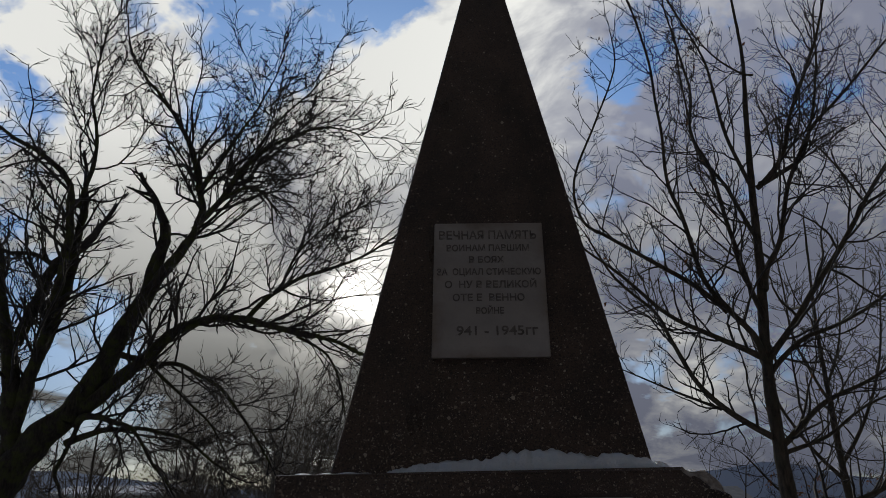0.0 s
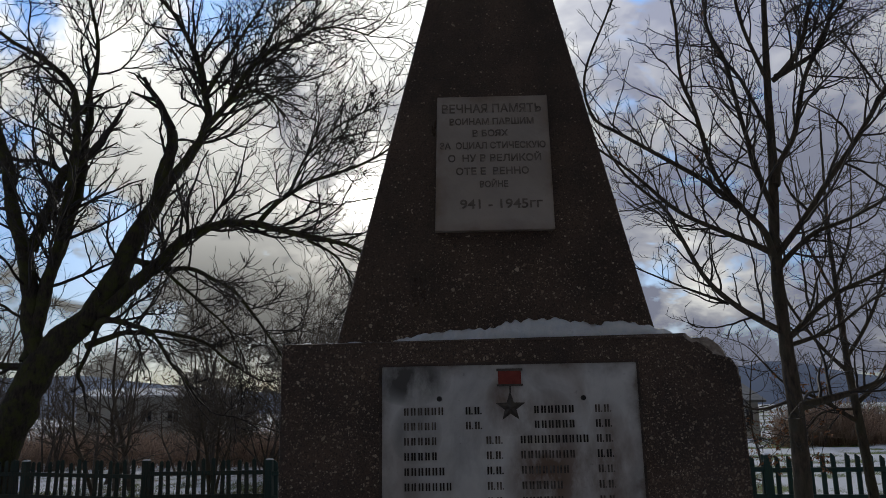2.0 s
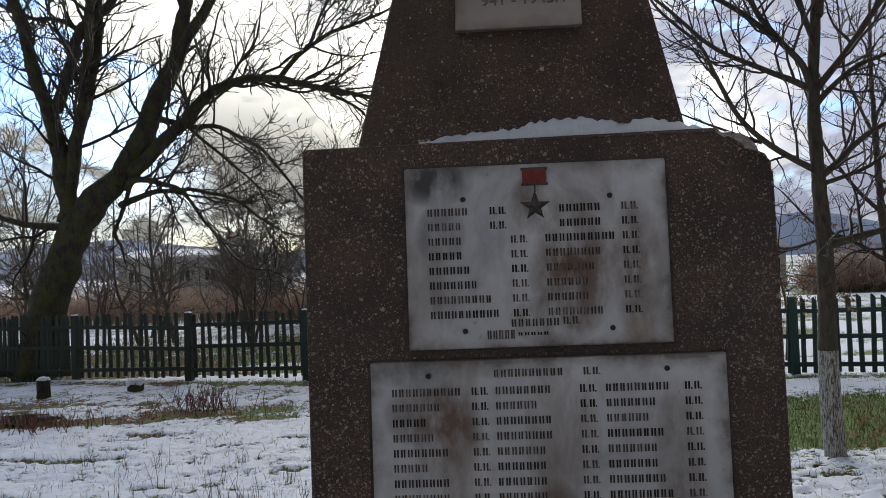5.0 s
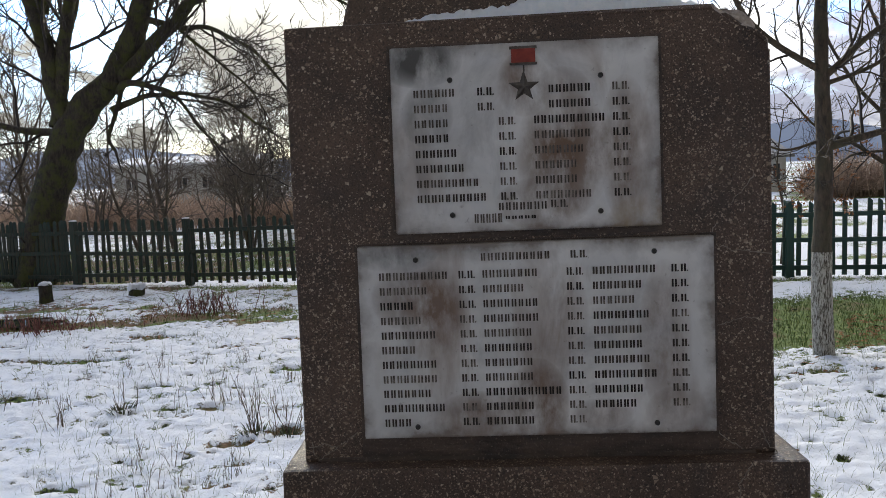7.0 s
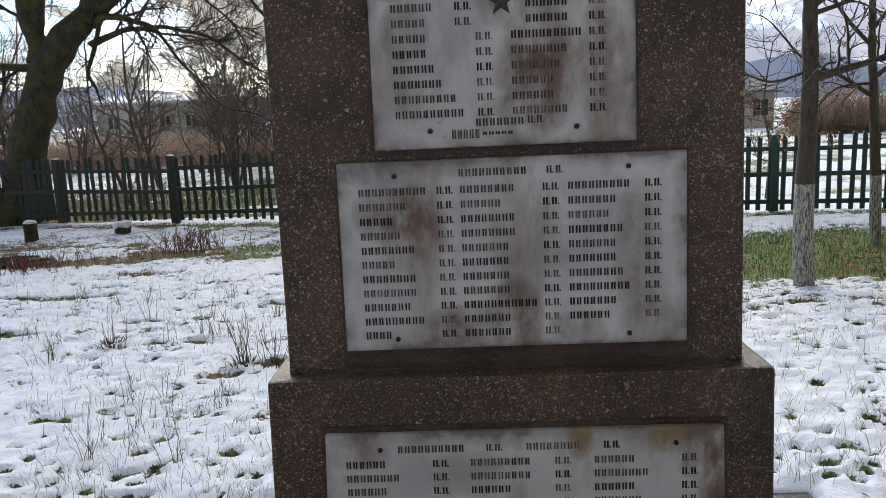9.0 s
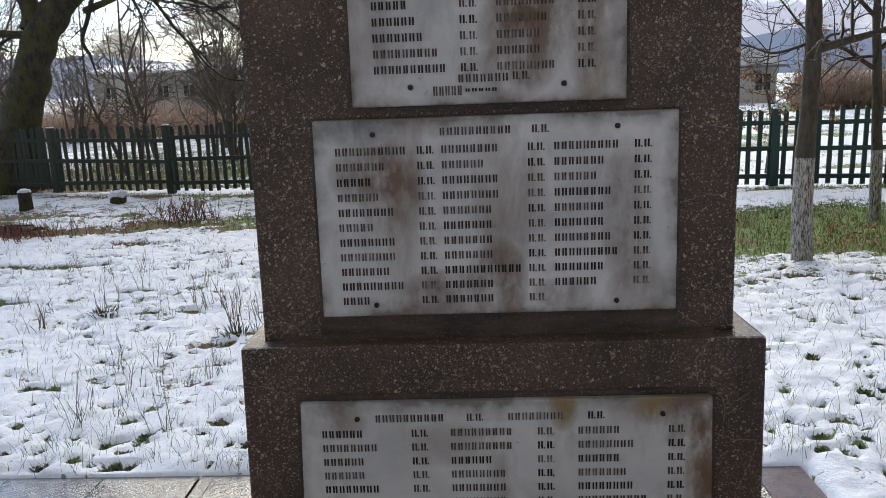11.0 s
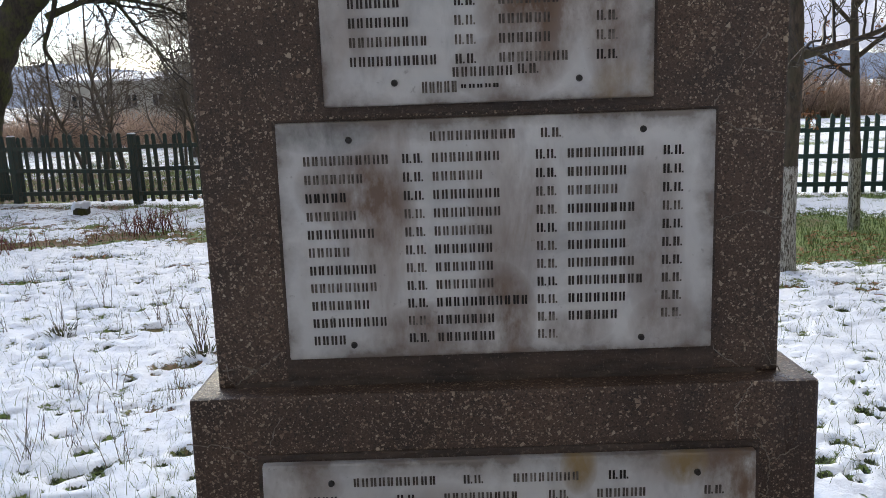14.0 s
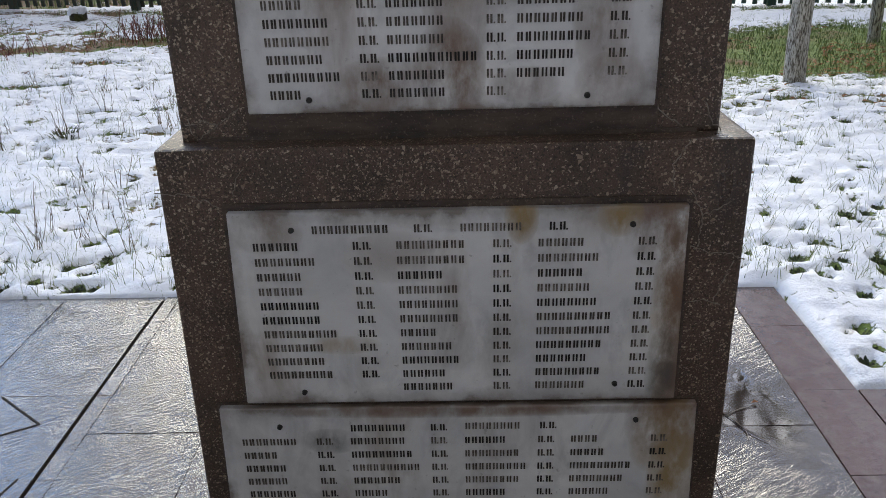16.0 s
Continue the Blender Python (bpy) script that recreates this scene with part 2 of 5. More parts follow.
def ground_look(n, co):
    at = n.add("ShaderNodeAttribute", attribute="snow").outputs["Fac"]
    fine = n.noise(co, 11.0, 6.0, 0.68)
    finer = n.noise(co, 48.0, 4.0, 0.65)
    m = n.math("ADD", at, n.math("MULTIPLY_ADD", fine, 1.5, -0.75))
    m = n.math("ADD", m, n.math("MULTIPLY_ADD", finer, 1.0, -0.5))
    m = n.ramp(m, (0.40, 0.0), (0.52, 1.0))
    patch = n.noise(co, 0.9, 5.0, 0.6)
    grass = n.mix(n.ramp(n.noise(co, 26.0, 5.0, 0.7), (0.3, 0.0), (0.7, 1.0)), rgb(0.06, 0.105, 0.02), rgb(0.23, 0.30, 0.07))
    litter = n.mix(n.ramp(n.noise(co, 33.0, 5.0, 0.7), (0.3, 0.0), (0.7, 1.0)), rgb(0.07, 0.042, 0.024), rgb(0.30, 0.17, 0.085))
    drift = n.math("MULTIPLY", n.add("ShaderNodeSeparateXYZ", {0: co}).outputs[0], -0.013)
    patch = n.math("ADD", patch, n.math("MINIMUM", n.math("MAXIMUM", drift, -0.05), 0.07))
    earth = n.mix(n.ramp(patch, (0.51, 0.0), (0.60, 1.0)), grass, litter)
    snow = n.mix(n.noise(co, 5.0, 4.0), rgb(0.76, 0.79, 0.84), rgb(0.86, 0.87, 0.90))
    col = n.mix(m, earth, snow)
    h = n.math("ADD", n.math("MULTIPLY", m, 0.7), n.math("ADD", n.math("MULTIPLY", fine, 0.55), n.math("MULTIPLY", finer, 0.16)))
    return col, n.math("MULTIPLY_ADD", m, -0.15, 0.85), h, 0.85


def wet_relief(n, pos):
    """Standing water over cleft stone: wavy streaks, curling film lines and a few still pools."""
    turned = n.add("ShaderNodeVectorRotate", {"Vector": pos, "Angle": -0.55}).outputs[0]
    streak = n.noise(n.vec("MULTIPLY", turned, (1.0, 4.2, 1.0)), 13.0, 5.0, 0.6, 0.9)
    curl = n.math("SINE", n.math("MULTIPLY", n.noise(pos, 6.5, 5.0, 0.62, 2.2), 70.0))
    # still water in the low corner by the border
    wave = n.math("MULTIPLY_ADD", n.noise(pos, 5.0, 3.0, 0.5), 0.5, -0.25)
    low = n.math("ADD", n.vec("DISTANCE", n.vec("MULTIPLY", pos, (1.0, 0.8, 1.0)), (1.02, 0.80, 0.0)), wave)
    pool = n.ramp(low, (0.14, 0.02), (0.26, 1.0))
    small = n.noise(pos, 42.0, 3.0, 0.6, 1.5)
    h = n.math("ADD", n.math("MULTIPLY", streak, 0.8), n.math("ADD", n.math("MULTIPLY", curl, 0.05), n.math("MULTIPLY", small, 0.07)))
    return n.math("MULTIPLY", h, pool)


def tile_look(n, co):
    rnd = n.add("ShaderNodeObjectInfo").outputs["Random"]
    pos = n.add("ShaderNodeNewGeometry").outputs["Position"]
    a = n.noise(pos, 6.0, 6.0, 0.6)
    base = n.mix(rnd, rgb(0.034, 0.026, 0.026), rgb(0.058, 0.046, 0.044))
    col = n.mix(n.ramp(a, (0.35, 0.0), (0.7, 1.0)), base, rgb(0.055, 0.042, 0.037))
    rough = n.ramp(n.noise(pos, 2.2, 3.0, 0.5), (0.38, 0.008), (0.62, 0.035))
    return col, rough, wet_relief(n, pos), 0.42


def border_tile_look(n, co):
    rnd = n.add("ShaderNodeObjectInfo").outputs["Random"]
    pos = n.add("ShaderNodeNewGeometry").outputs["Position"]
    a = n.noise(pos, 13.0, 7.0, 0.65, 0.6)
    col = n.mix(rnd, rgb(0.06, 0.031, 0.027), rgb(0.095, 0.049, 0.042))
    col = n.mix(n.ramp(a, (0.42, 0.0), (0.66, 1.0)), col, rgb(0.115, 0.078, 0.066))
    col = n.mix(n.ramp(n.noise(pos, 30.0, 4.0, 0.6), (0.58, 0.0), (0.68, 0.6)), col, rgb(0.05, 0.03, 0.027))
    return col, n.math("MULTIPLY_ADD", n.noise(pos, 4.0, 4.0), 0.22, 0.03), n.math("ADD", wet_relief(n, pos), n.noise(pos, 40.0, 4.0)), 0.16


def paint_look(n, co):
    rnd = n.add("ShaderNodeObjectInfo").outputs["Random"]
    a = n.noise(n.vec("MULTIPLY", co, (9.0, 9.0, 1.0)), 9.0, 5.0, 0.65)
    col = n.mix(rnd, rgb(0.012, 0.044, 0.038), rgb(0.022, 0.070, 0.060))
    col = n.mix(n.ramp(a, (0.52, 0.0), (0.72, 1.0)), col, rgb(0.055, 0.06, 0.045))
    return col, 0.55, a, 0.3


def old_wood_look(n, co):
    rnd = n.add("ShaderNodeObjectInfo").outputs["Random"]
    a = n.noise(n.vec("MULTIPLY", co, (9.0, 9.0, 1.0)), 8.0, 5.0, 0.65)
    col = n.mix(rnd, rgb(0.014, 0.036, 0.031), rgb(0.034, 0.062, 0.05))
    col = n.mix(n.ramp(a, (0.42, 0.0), (0.66, 1.0)), col, rgb(0.075, 0.062, 0.042))
    return col, 0.8, a, 0.5


def bark_look(dark, light, moss=None):
    def make(n, co):
        a = n.noise(n.vec("MULTIPLY", co, (1.0, 1.0, 0.3)), 26.0, 6.0, 0.68)
        col = n.mix(n.ramp(a, (0.32, 0.0), (0.7, 1.0)), dark, light)
        if moss:
            col = n.mix(n.ramp(n.noise(co, 4.5, 6.0, 0.7), (0.45, 0.0), (0.60, 0.8)), col, moss)
        return col, 0.9, a, 1.0
    return make


def whitewash_look(n, co):
    a = n.noise(n.vec("MULTIPLY", co, (1.0, 1.0, 0.2)), 85.0, 6.0, 0.72)
    col = n.mix(n.ramp(a, (0.43, 0.0), (0.55, 1.0)), rgb(0.085, 0.068, 0.05), rgb(0.50, 0.475, 0.415))
    return col, 0.9, a, 0.9


def plain_look(c1, c2, scale=12.0, bump=0.2):
    def make(n, co):
        a = n.noise(co, scale, 5.0, 0.6)
        return n.mix(n.ramp(a, (0.3, 0.0), (0.7, 1.0)), c1, c2), None, a, bump
    return make


def island_look(c1, c2):
    def make(n, co):
        r = n.add("ShaderNodeNewGeometry").outputs["Random Per Island"]
        return n.mix(r, c1, c2), None, None, 0
    return make


TERRAZZO = material("terrazzo", terrazzo_look)
BREAK = material("broken_stone", rough_break_look, 0.85)
MORTAR = material("mortar", mortar_look)
SNOW = material("snow", snow_look, 0.75)
LEDGE_SNOW = material("ledge_snow", ledge_snow_look, 0.35)
wet_snow = LEDGE_SNOW.node_tree.nodes["Principled BSDF"]
wet_snow.inputs["Subsurface Weight"].default_value = 0.7
wet_snow.inputs["Subsurface Radius"].default_value = (0.8, 0.9, 1.0)
wet_snow.inputs["Subsurface Scale"].default_value = 0.06
GROUND = material("snowy_ground", ground_look, depth=0.03)
TILE = material("wet_tile", tile_look, spec=0.7, wet=0.9)
BORDER = material("red_tile", border_tile_look, spec=0.55, wet=0.4)
PAINT = material("green_paint", paint_look)
OLD_WOOD = material("weathered_wood", old_wood_look)
BARK = material("willow_bark", bark_look(rgb(0.018, 0.014, 0.011), rgb(0.085, 0.066, 0.048), rgb(0.078, 0.086, 0.018)), depth=0.03)
# bark of the far trees, paled to paint in the haze of distance
HAZED_TWIG = material("hazed_far_bark", plain_look(rgb(0.085, 0.068, 0.056), rgb(0.225, 0.185, 0.152), 6.0), 0.9)
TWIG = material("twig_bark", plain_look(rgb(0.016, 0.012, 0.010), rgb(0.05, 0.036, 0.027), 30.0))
GREY_BARK = material("young_bark", bark_look(rgb(0.020, 0.015, 0.011), rgb(0.14, 0.10, 0.068), rgb(0.075, 0.066, 0.04)), depth=0.02)
WHITEWASH = material("whitewash", whitewash_look)
FADED = material("faded_paint", plain_look(rgb(0.10, 0.08, 0.066), rgb(0.27, 0.225, 0.19), 45.0, 0.0), 0.8)
JOINT = material("dark_joint", plain_look(rgb(0.006, 0.005, 0.004), rgb(0.022, 0.017, 0.014), 60.0), 0.9)
LIME = material("lime_vein", plain_look(rgb(0.14, 0.11, 0.085), rgb(0.34, 0.29, 0.24), 90.0, 0.0), 0.9)


def ink_look(n, co):
    rnd = n.add("ShaderNodeObjectInfo").outputs["Random"]
    worn = n.math("MULTIPLY", n.ramp(n.noise(co, 60.0, 4.0, 0.65), (0.40, 0.0), (0.62, 1.0)), n.math("MULTIPLY", rnd, rnd))
    return n.mix(worn, n.mix(rnd, rgb(0.018, 0.013, 0.011), rgb(0.065, 0.048, 0.038)), rgb(0.26, 0.23, 0.20)), None, None, 0


INK = material("engraved_paint", ink_look, 0.8)
IRON = material("iron", plain_look(rgb(0.012, 0.011, 0.01), rgb(0.03, 0.024, 0.02), 200.0), 0.5)
RED = material("red_paint", plain_look(rgb(0.20, 0.022, 0.015), rgb(0.34, 0.05, 0.03), 60.0), 0.6)
BRONZE = material("old_bronze", plain_look(rgb(0.05, 0.042, 0.036), rgb(0.15, 0.13, 0.11), 80.0), 0.45, 0.4)
BLADE = material("grass_blade", island_look(rgb(0.06, 0.12, 0.025), rgb(0.22, 0.26, 0.075)), 0.7)
DRY = material("dry_stem", island_look(rgb(0.05, 0.03, 0.018), rgb(0.17, 0.115, 0.06)), 0.8)
RED_STEM = material("red_stem", island_look(rgb(0.075, 0.024, 0.02), rgb(0.25, 0.09, 0.065)), 0.8)
HERB = material("green_herb", island_look(rgb(0.018, 0.028, 0.010), rgb(0.075, 0.09, 0.026)), 0.7)
LEAF = material("dead_leaf", island_look(rgb(0.20, 0.07, 0.02), rgb(0.36, 0.15, 0.05)), 0.7)
BRACKEN = material("brown_scrub", island_look(rgb(0.22, 0.15, 0.11), rgb(0.56, 0.40, 0.30)), 0.9)
# both hill materials glow blue in place of the haze of distant air
MOUNTAIN_GLOW = material("mountain_haze_glow", plain_look(rgb(0.05, 0.06, 0.08), rgb(0.08, 0.09, 0.11), 0.004, 0.0), 1.0)
MOUNTAIN_GLOW.node_tree.nodes["Principled BSDF"].inputs["Emission Color"].default_value = rgb(0.26, 0.32, 0.47)
MOUNTAIN_GLOW.node_tree.nodes["Principled BSDF"].inputs["Emission Strength"].default_value = 0.9
HILL_GLOW = material("hill_haze_glow", plain_look(rgb(0.05, 0.06, 0.08), rgb(0.08, 0.09, 0.11), 0.004, 0.0), 1.0)
HILL_GLOW.node_tree.nodes["Principled BSDF"].inputs["Emission Color"].default_value = rgb(0.30, 0.40, 0.68)
HILL_GLOW.node_tree.nodes["Principled BSDF"].inputs["Emission Strength"].default_value = 0.42
PLASTER = material("grey_plaster", plain_look(rgb(0.56, 0.55, 0.51), rgb(0.70, 0.69, 0.65), 1.3), 0.9)
ROOF = material("fibre_roof", plain_look(rgb(0.2, 0.2, 0.2), rgb(0.33, 0.33, 0.32), 2.0), 0.8)
GLASS_DARK = material("window_glass", plain_look(rgb(0.03, 0.035, 0.04), rgb(0.06, 0.065, 0.07), 1.0, 0.0), 0.08)
WATER = material("meltwater", plain_look(rgb(0.02, 0.018, 0.014), rgb(0.035, 0.03, 0.022), 3.0, 0.02), 0.03)
WHITE_PAINT = material("white_paint", plain_look(rgb(0.6, 0.6, 0.58), rgb(0.75, 0.75, 0.73), 4.0), 0.6)


# ---- mesh helpers ----
def link_mesh(name, verts, faces, mat, parent=None, label=""):
    me = bpy.data.meshes.new(name)
    me.from_pydata([tuple(v) for v in verts], [], faces)
    me.materials.append(mat)
    me.update()
    ob = new(name, me)
    if parent is not None:
        ob.parent = parent
    return tagged(ob, label)


def part(name, bm, mat, parent=None, label="", smooth=False):
    """Links a bmesh as one mesh object under a thing or a part."""
    me = bpy.data.meshes.new(name)
    if smooth:
        for fc in bm.faces:
            fc.smooth = True
    bm.to_mesh(me)
    bm.free()
    for m in mat if isinstance(mat, (list, tuple)) else (mat,):
        me.materials.append(m)
    ob = new(name, me)
    if parent is not None:
        ob.parent = parent
    return tagged(ob, label)


def thing(name, at, label, category, group="", kind=""):
    ob = new(name)
    ob.location = at
    ob.empty_display_size = 0.1
    return tagged(ob, label, category, group, kind)


def block(bm, lo, hi, top=None):
    """A box from lo to hi; top shrinks its upper face by (x, y)."""
    tx, ty = top or (0, 0)
    vs = [bm.verts.new(c) for c in (
        (lo[0], lo[1], lo[2]), (hi[0], lo[1], lo[2]), (hi[0], hi[1], lo[2]), (lo[0], hi[1], lo[2]),
        (lo[0] + tx, lo[1] + ty, hi[2]), (hi[0] - tx, lo[1] + ty, hi[2]), (hi[0] - tx, hi[1] - ty, hi[2]), (lo[0] + tx, hi[1] - ty, hi[2]))]
    for q in ((3, 2, 1, 0), (4, 5, 6, 7), (0, 1, 5, 4), (1, 2, 6, 5), (2, 3, 7, 6), (3, 0, 4, 7)):
        bm.faces.new([vs[i] for i in q])
    return vs


def soften(bm, w, seg=2):
    bmesh.ops.bevel(bm, geom=list(bm.edges), offset=w, segments=seg, profile=0.6, affect="EDGES")


def roughen(bm, cuts, amount, scale, seed=0.0):
    """Cuts every edge and moves the points a little, as weathered stone has it."""
    bmesh.ops.subdivide_edges(bm, edges=list(bm.edges), cuts=cuts, use_grid_fill=True)
    for v in bm.verts:
        v.co += noise.noise_vector(v.co * scale + Vector((seed, seed, seed))) * amount


def tubes(paths):
    """Vertices and faces of tapering tubes. A path: points, radii, sides."""
    verts, faces = [], []
    for pts, radii, sides in paths:
        first = len(verts)
        k = len(pts)
        prev = None
        for i in range(k):
            d = (pts[min(i + 1, k - 1)] - pts[max(i - 1, 0)])
            d.normalize()
            if prev is None:
                prev = d.orthogonal().normalized()
            prev = (prev - d * prev.dot(d))
            if prev.length < 1e-5:
                prev = d.orthogonal()
            prev.normalize()
            other = d.cross(prev)
            for s in range(sides):
                a = 2 * math.pi * s / sides
                verts.append(pts[i] + (prev * math.cos(a) + other * math.sin(a)) * radii[i])
        for i in range(k - 1):
            for s in range(sides):
                a, b = first + i * sides + s, first + i * sides + (s + 1) % sides
                faces.append((a, b, b + sides, a + sides))
        faces.append(tuple(first + (k - 1) * sides + s for s in range(sides)))
    return verts, faces


def smooth_path(points, radii, steps=5):
    """A rounded line through a few given points."""
    ps = [Vector(p) for p in points]
    out, rad = [], []
    for i in range(len(ps) - 1):
        p0, p1, p2, p3 = ps[max(i - 1, 0)], ps[i], ps[i + 1], ps[min(i + 2, len(ps) - 1)]
        for s in range(steps):
            t = s / steps
            out.append(0.5 * ((2 * p1) + (p2 - p0) * t + (2 * p0 - 5 * p1 + 4 * p2 - p3) * t * t + (3 * p1 - p0 - 3 * p2 + p3) * t ** 3))
            rad.append(radii[0] + (radii[1] - radii[0]) * ((i + t) / (len(ps) - 1)) ** 0.8)
    out.append(ps[-1])
    rad.append(radii[1])
    return out, rad


def mesh_of(name, paths, mat, parent=None, label="", kind=""):
    v, f = tubes(paths)
    ob = link_mesh(name, v, f, mat, parent, label)
    ob.data.polygons.foreach_set("use_smooth", [True] * len(f))
    if kind:
        ob["kind"] = kind
    return ob


# ---- ground: one sheet with melted patches ----
def clamp01(v):
    return max(0.0, min(1.0, v))


def make_pits():
    """Small hollows where green clumps have melted through the snow."""
    r = random.Random(77)
    out = [(-1.95, 2.20, 0.030), (-1.88, 2.24, 0.032), (-1.80, 2.20, 0.024), (-1.95, 2.48, 0.032), (-1.42, 2.42, 0.035), (-2.75, 2.95, 0.05),
           (1.53, 2.3, 0.026), (1.76, 2.31, 0.022), (1.79, 2.07, 0.028), (1.60, 2.11, 0.028), (1.97, 2.11, 0.026), (2.3, 2.77, 0.03), (1.54, 1.98, 0.024), (1.76, 1.77, 0.03), (1.60, 1.48, 0.032), (1.52, 1.24, 0.036)]
    for _ in range(110):
        y = r.uniform(1.3, 3.4)
        x = r.uniform(1.52, 1.6 + 0.7 * y)
        out.append((x, y, r.uniform(0.007, 0.019)))
    while len(out) < 900:
        y = 1.95 + 7.2 * r.random() ** 1.75
        x = r.uniform(-0.66, 0.70) * (y + 1.7)
        if not on_pavement(x, y, 0.04):
            out.append((x, y, r.choice((0.008, 0.009, 0.011, 0.013, 0.015, 0.02, 0.028)) * r.uniform(0.85, 1.2)))
    return out


# thawed spots and strips on the monument's near side of the fence: x, y, half width, half depth
THAW = ((-6.3, 8.55, 0.85, 0.36), (-5.1, 8.45, 0.8, 0.26), (-4.2, 8.95, 0.75, 0.34), (-3.1, 8.5, 0.6, 0.30), (-7.1, 9.9, 0.9, 0.3), (-4.05, 7.55, 0.40, 0.18), (-5.15, 6.46, 0.5, 0.09), (-4.23, 6.4, 0.45, 0.08),
        (-4.2, 6.8, 0.25, 0.06), (-4.25, 4.95, 0.28, 0.12), (-2.0, 5.85, 0.16, 0.11), (-2.4, 4.56, 0.2, 0.07), (-2.56, 4.47, 0.1, 0.05), (-1.88, 3.78, 0.13, 0.10), (-1.6, 4.0, 0.12, 0.08),
        (-2.95, 6.9, 0.18, 0.05), (-2.3, 7.3, 0.25, 0.06), (-6.2, 7.2, 0.6, 0.1), (-3.1, 5.3, 0.16, 0.05), (-5.0, 9.9, 0.4, 0.12))


def snow_amount(x, y):
    """1 where the snow lies closed, 0 where grass and litter show."""
    n1 = noise.noise(Vector((x * 0.55, y * 0.8, 1.7)))
    n2 = noise.noise(Vector((x * 1.9, y * 2.6, 5.1)))
    n3 = noise.noise(Vector((x * 4.0, y * 6.5, 2.2)))
    n4 = noise.noise(Vector((x * 10.0, y * 14.0, 7.3)))
    a = 0.81 + 0.12 * n1 + 0.16 * n2 + 0.34 * n3 + 0.26 * n4
    # thawed lawn under the young trees
    d = math.hypot((x - 4.6) / 2.9, (y - 7.5) / 1.5)
    a -= 1.15 * clamp01(1.35 - d + 0.35 * n1 + 0.18 * n2)
    # broken snow between the lawn and the closed snow
    if x > 1.4:
        a -= 0.62 * clamp01(1.0 - abs(y - 5.15 + 0.12 * (x - 3)) / 0.85) * clamp01(0.42 + 1.7 * n3 + 0.9 * n4)
    for px, py, rx, ry in THAW:
        d = math.hypot((x - px) / rx, (y - py) / ry)
        if d < 1.8:
            a -= min(0.62, 0.9 * clamp01(1.15 - d + 0.8 * n2 + 1.1 * n3 + 0.9 * n4))
    # thin band with dead herbs in front of the fence
    n5 = noise.noise(Vector((x * 0.8, y * 1.5, 11.0)))
    a -= 0.40 * clamp01(0.45 - abs(y - 8.7 - 0.10 * (x + 5)) / 1.3 + 1.3 * n5 + 0.5 * n2) * clamp01((-1.0 - x) / 2.0)
    a -= 0.50 * clamp01(1.25 - abs(y - 10.2) / 1.6) * clamp01(0.45 + 1.6 * n3) * clamp01((-1.0 - x) / 2.0)
    a -= 0.55 * clamp01(1.0 - abs(y - 11.75 + 0.165 * (x + 4)) / 0.4 + 0.9 * n3)
    if y < 12:
        a -= 0.26 * clamp01(1.8 * n4 + 0.9 * n3 - 0.30)
    for px, py, pr in PIT_CELLS.get((math.floor(x * 2), math.floor(y * 2)), ()):
        d = math.hypot(x - px, (y - py) * 1.2) / pr
        if d < 1.9:
            a -= 0.8 * clamp01(1.9 - d)
    # fields past the fence
    if y > 12.8:
        a -= 0.72 * clamp01((3 - x) / 4) * clamp01(0.95 + 1.5 * noise.noise(Vector((x * 0.35, y * 0.5, 9.0)))) * (1.0 if y < 19 else 0.45)
        if x > 2:
            a -= 0.6 * clamp01(0.35 + 1.8 * noise.noise(Vector((x * 0.5, y * 0.6, 4.0))))
    return clamp01(a)


PAD = (-1.345, 1.41, 1.885)


def ground_height(x, y):
    z = -0.012 + 0.022 * noise.noise(Vector((x * 1.4, y * 1.4, 0.3))) + 0.020 * noise.noise(Vector((x * 6.0, y * 6.0, 2.0)))
    z += 0.018 * noise.noise(Vector((x * 16.0, y * 17.0, 4.0)))
    far = math.hypot(x, y)
    if far > 20:
        z += 0.25 * noise.noise(Vector((x * 0.03, y * 0.03, 0.0))) * clamp01((far - 20) / 30)
    if y > 9.4 and y < 12.4 and x > 1:
        z += 0.06 * clamp01(1 - abs(y - 10.2) / 0.8)
    return z


def on_pavement(x, y, grow=0.0):
    return (-4.09 - grow < x < PAD[1] + grow and -4.8 - grow < y < PAD[2] + grow) or (-4.09 - grow < x < 3.67 + grow and -4.8 - grow < y < 1.10 + grow)


PITS = make_pits()
PIT_CELLS = {}
for px, py, pr in PITS:
    for i in (-1, 0, 1):
        for j in (-1, 0, 1):
            PIT_CELLS.setdefault((math.floor(px * 2) + i, math.floor(py * 2) + j), []).append((px, py, pr))


def spread(lo, a, b, hi, fine, growth):
    """Coordinates that are fine from a to b and grow outwards to lo and hi."""
    mid = list(np.arange(a, b, fine))
    left, right, step = [a], [b], fine
    while left[-1] > lo:
        step *= growth
        left.append(left[-1] - step)
    step = fine
    while right[-1] < hi:
        step *= growth
        right.append(right[-1] + step)
    return left[:0:-1] + mid + right


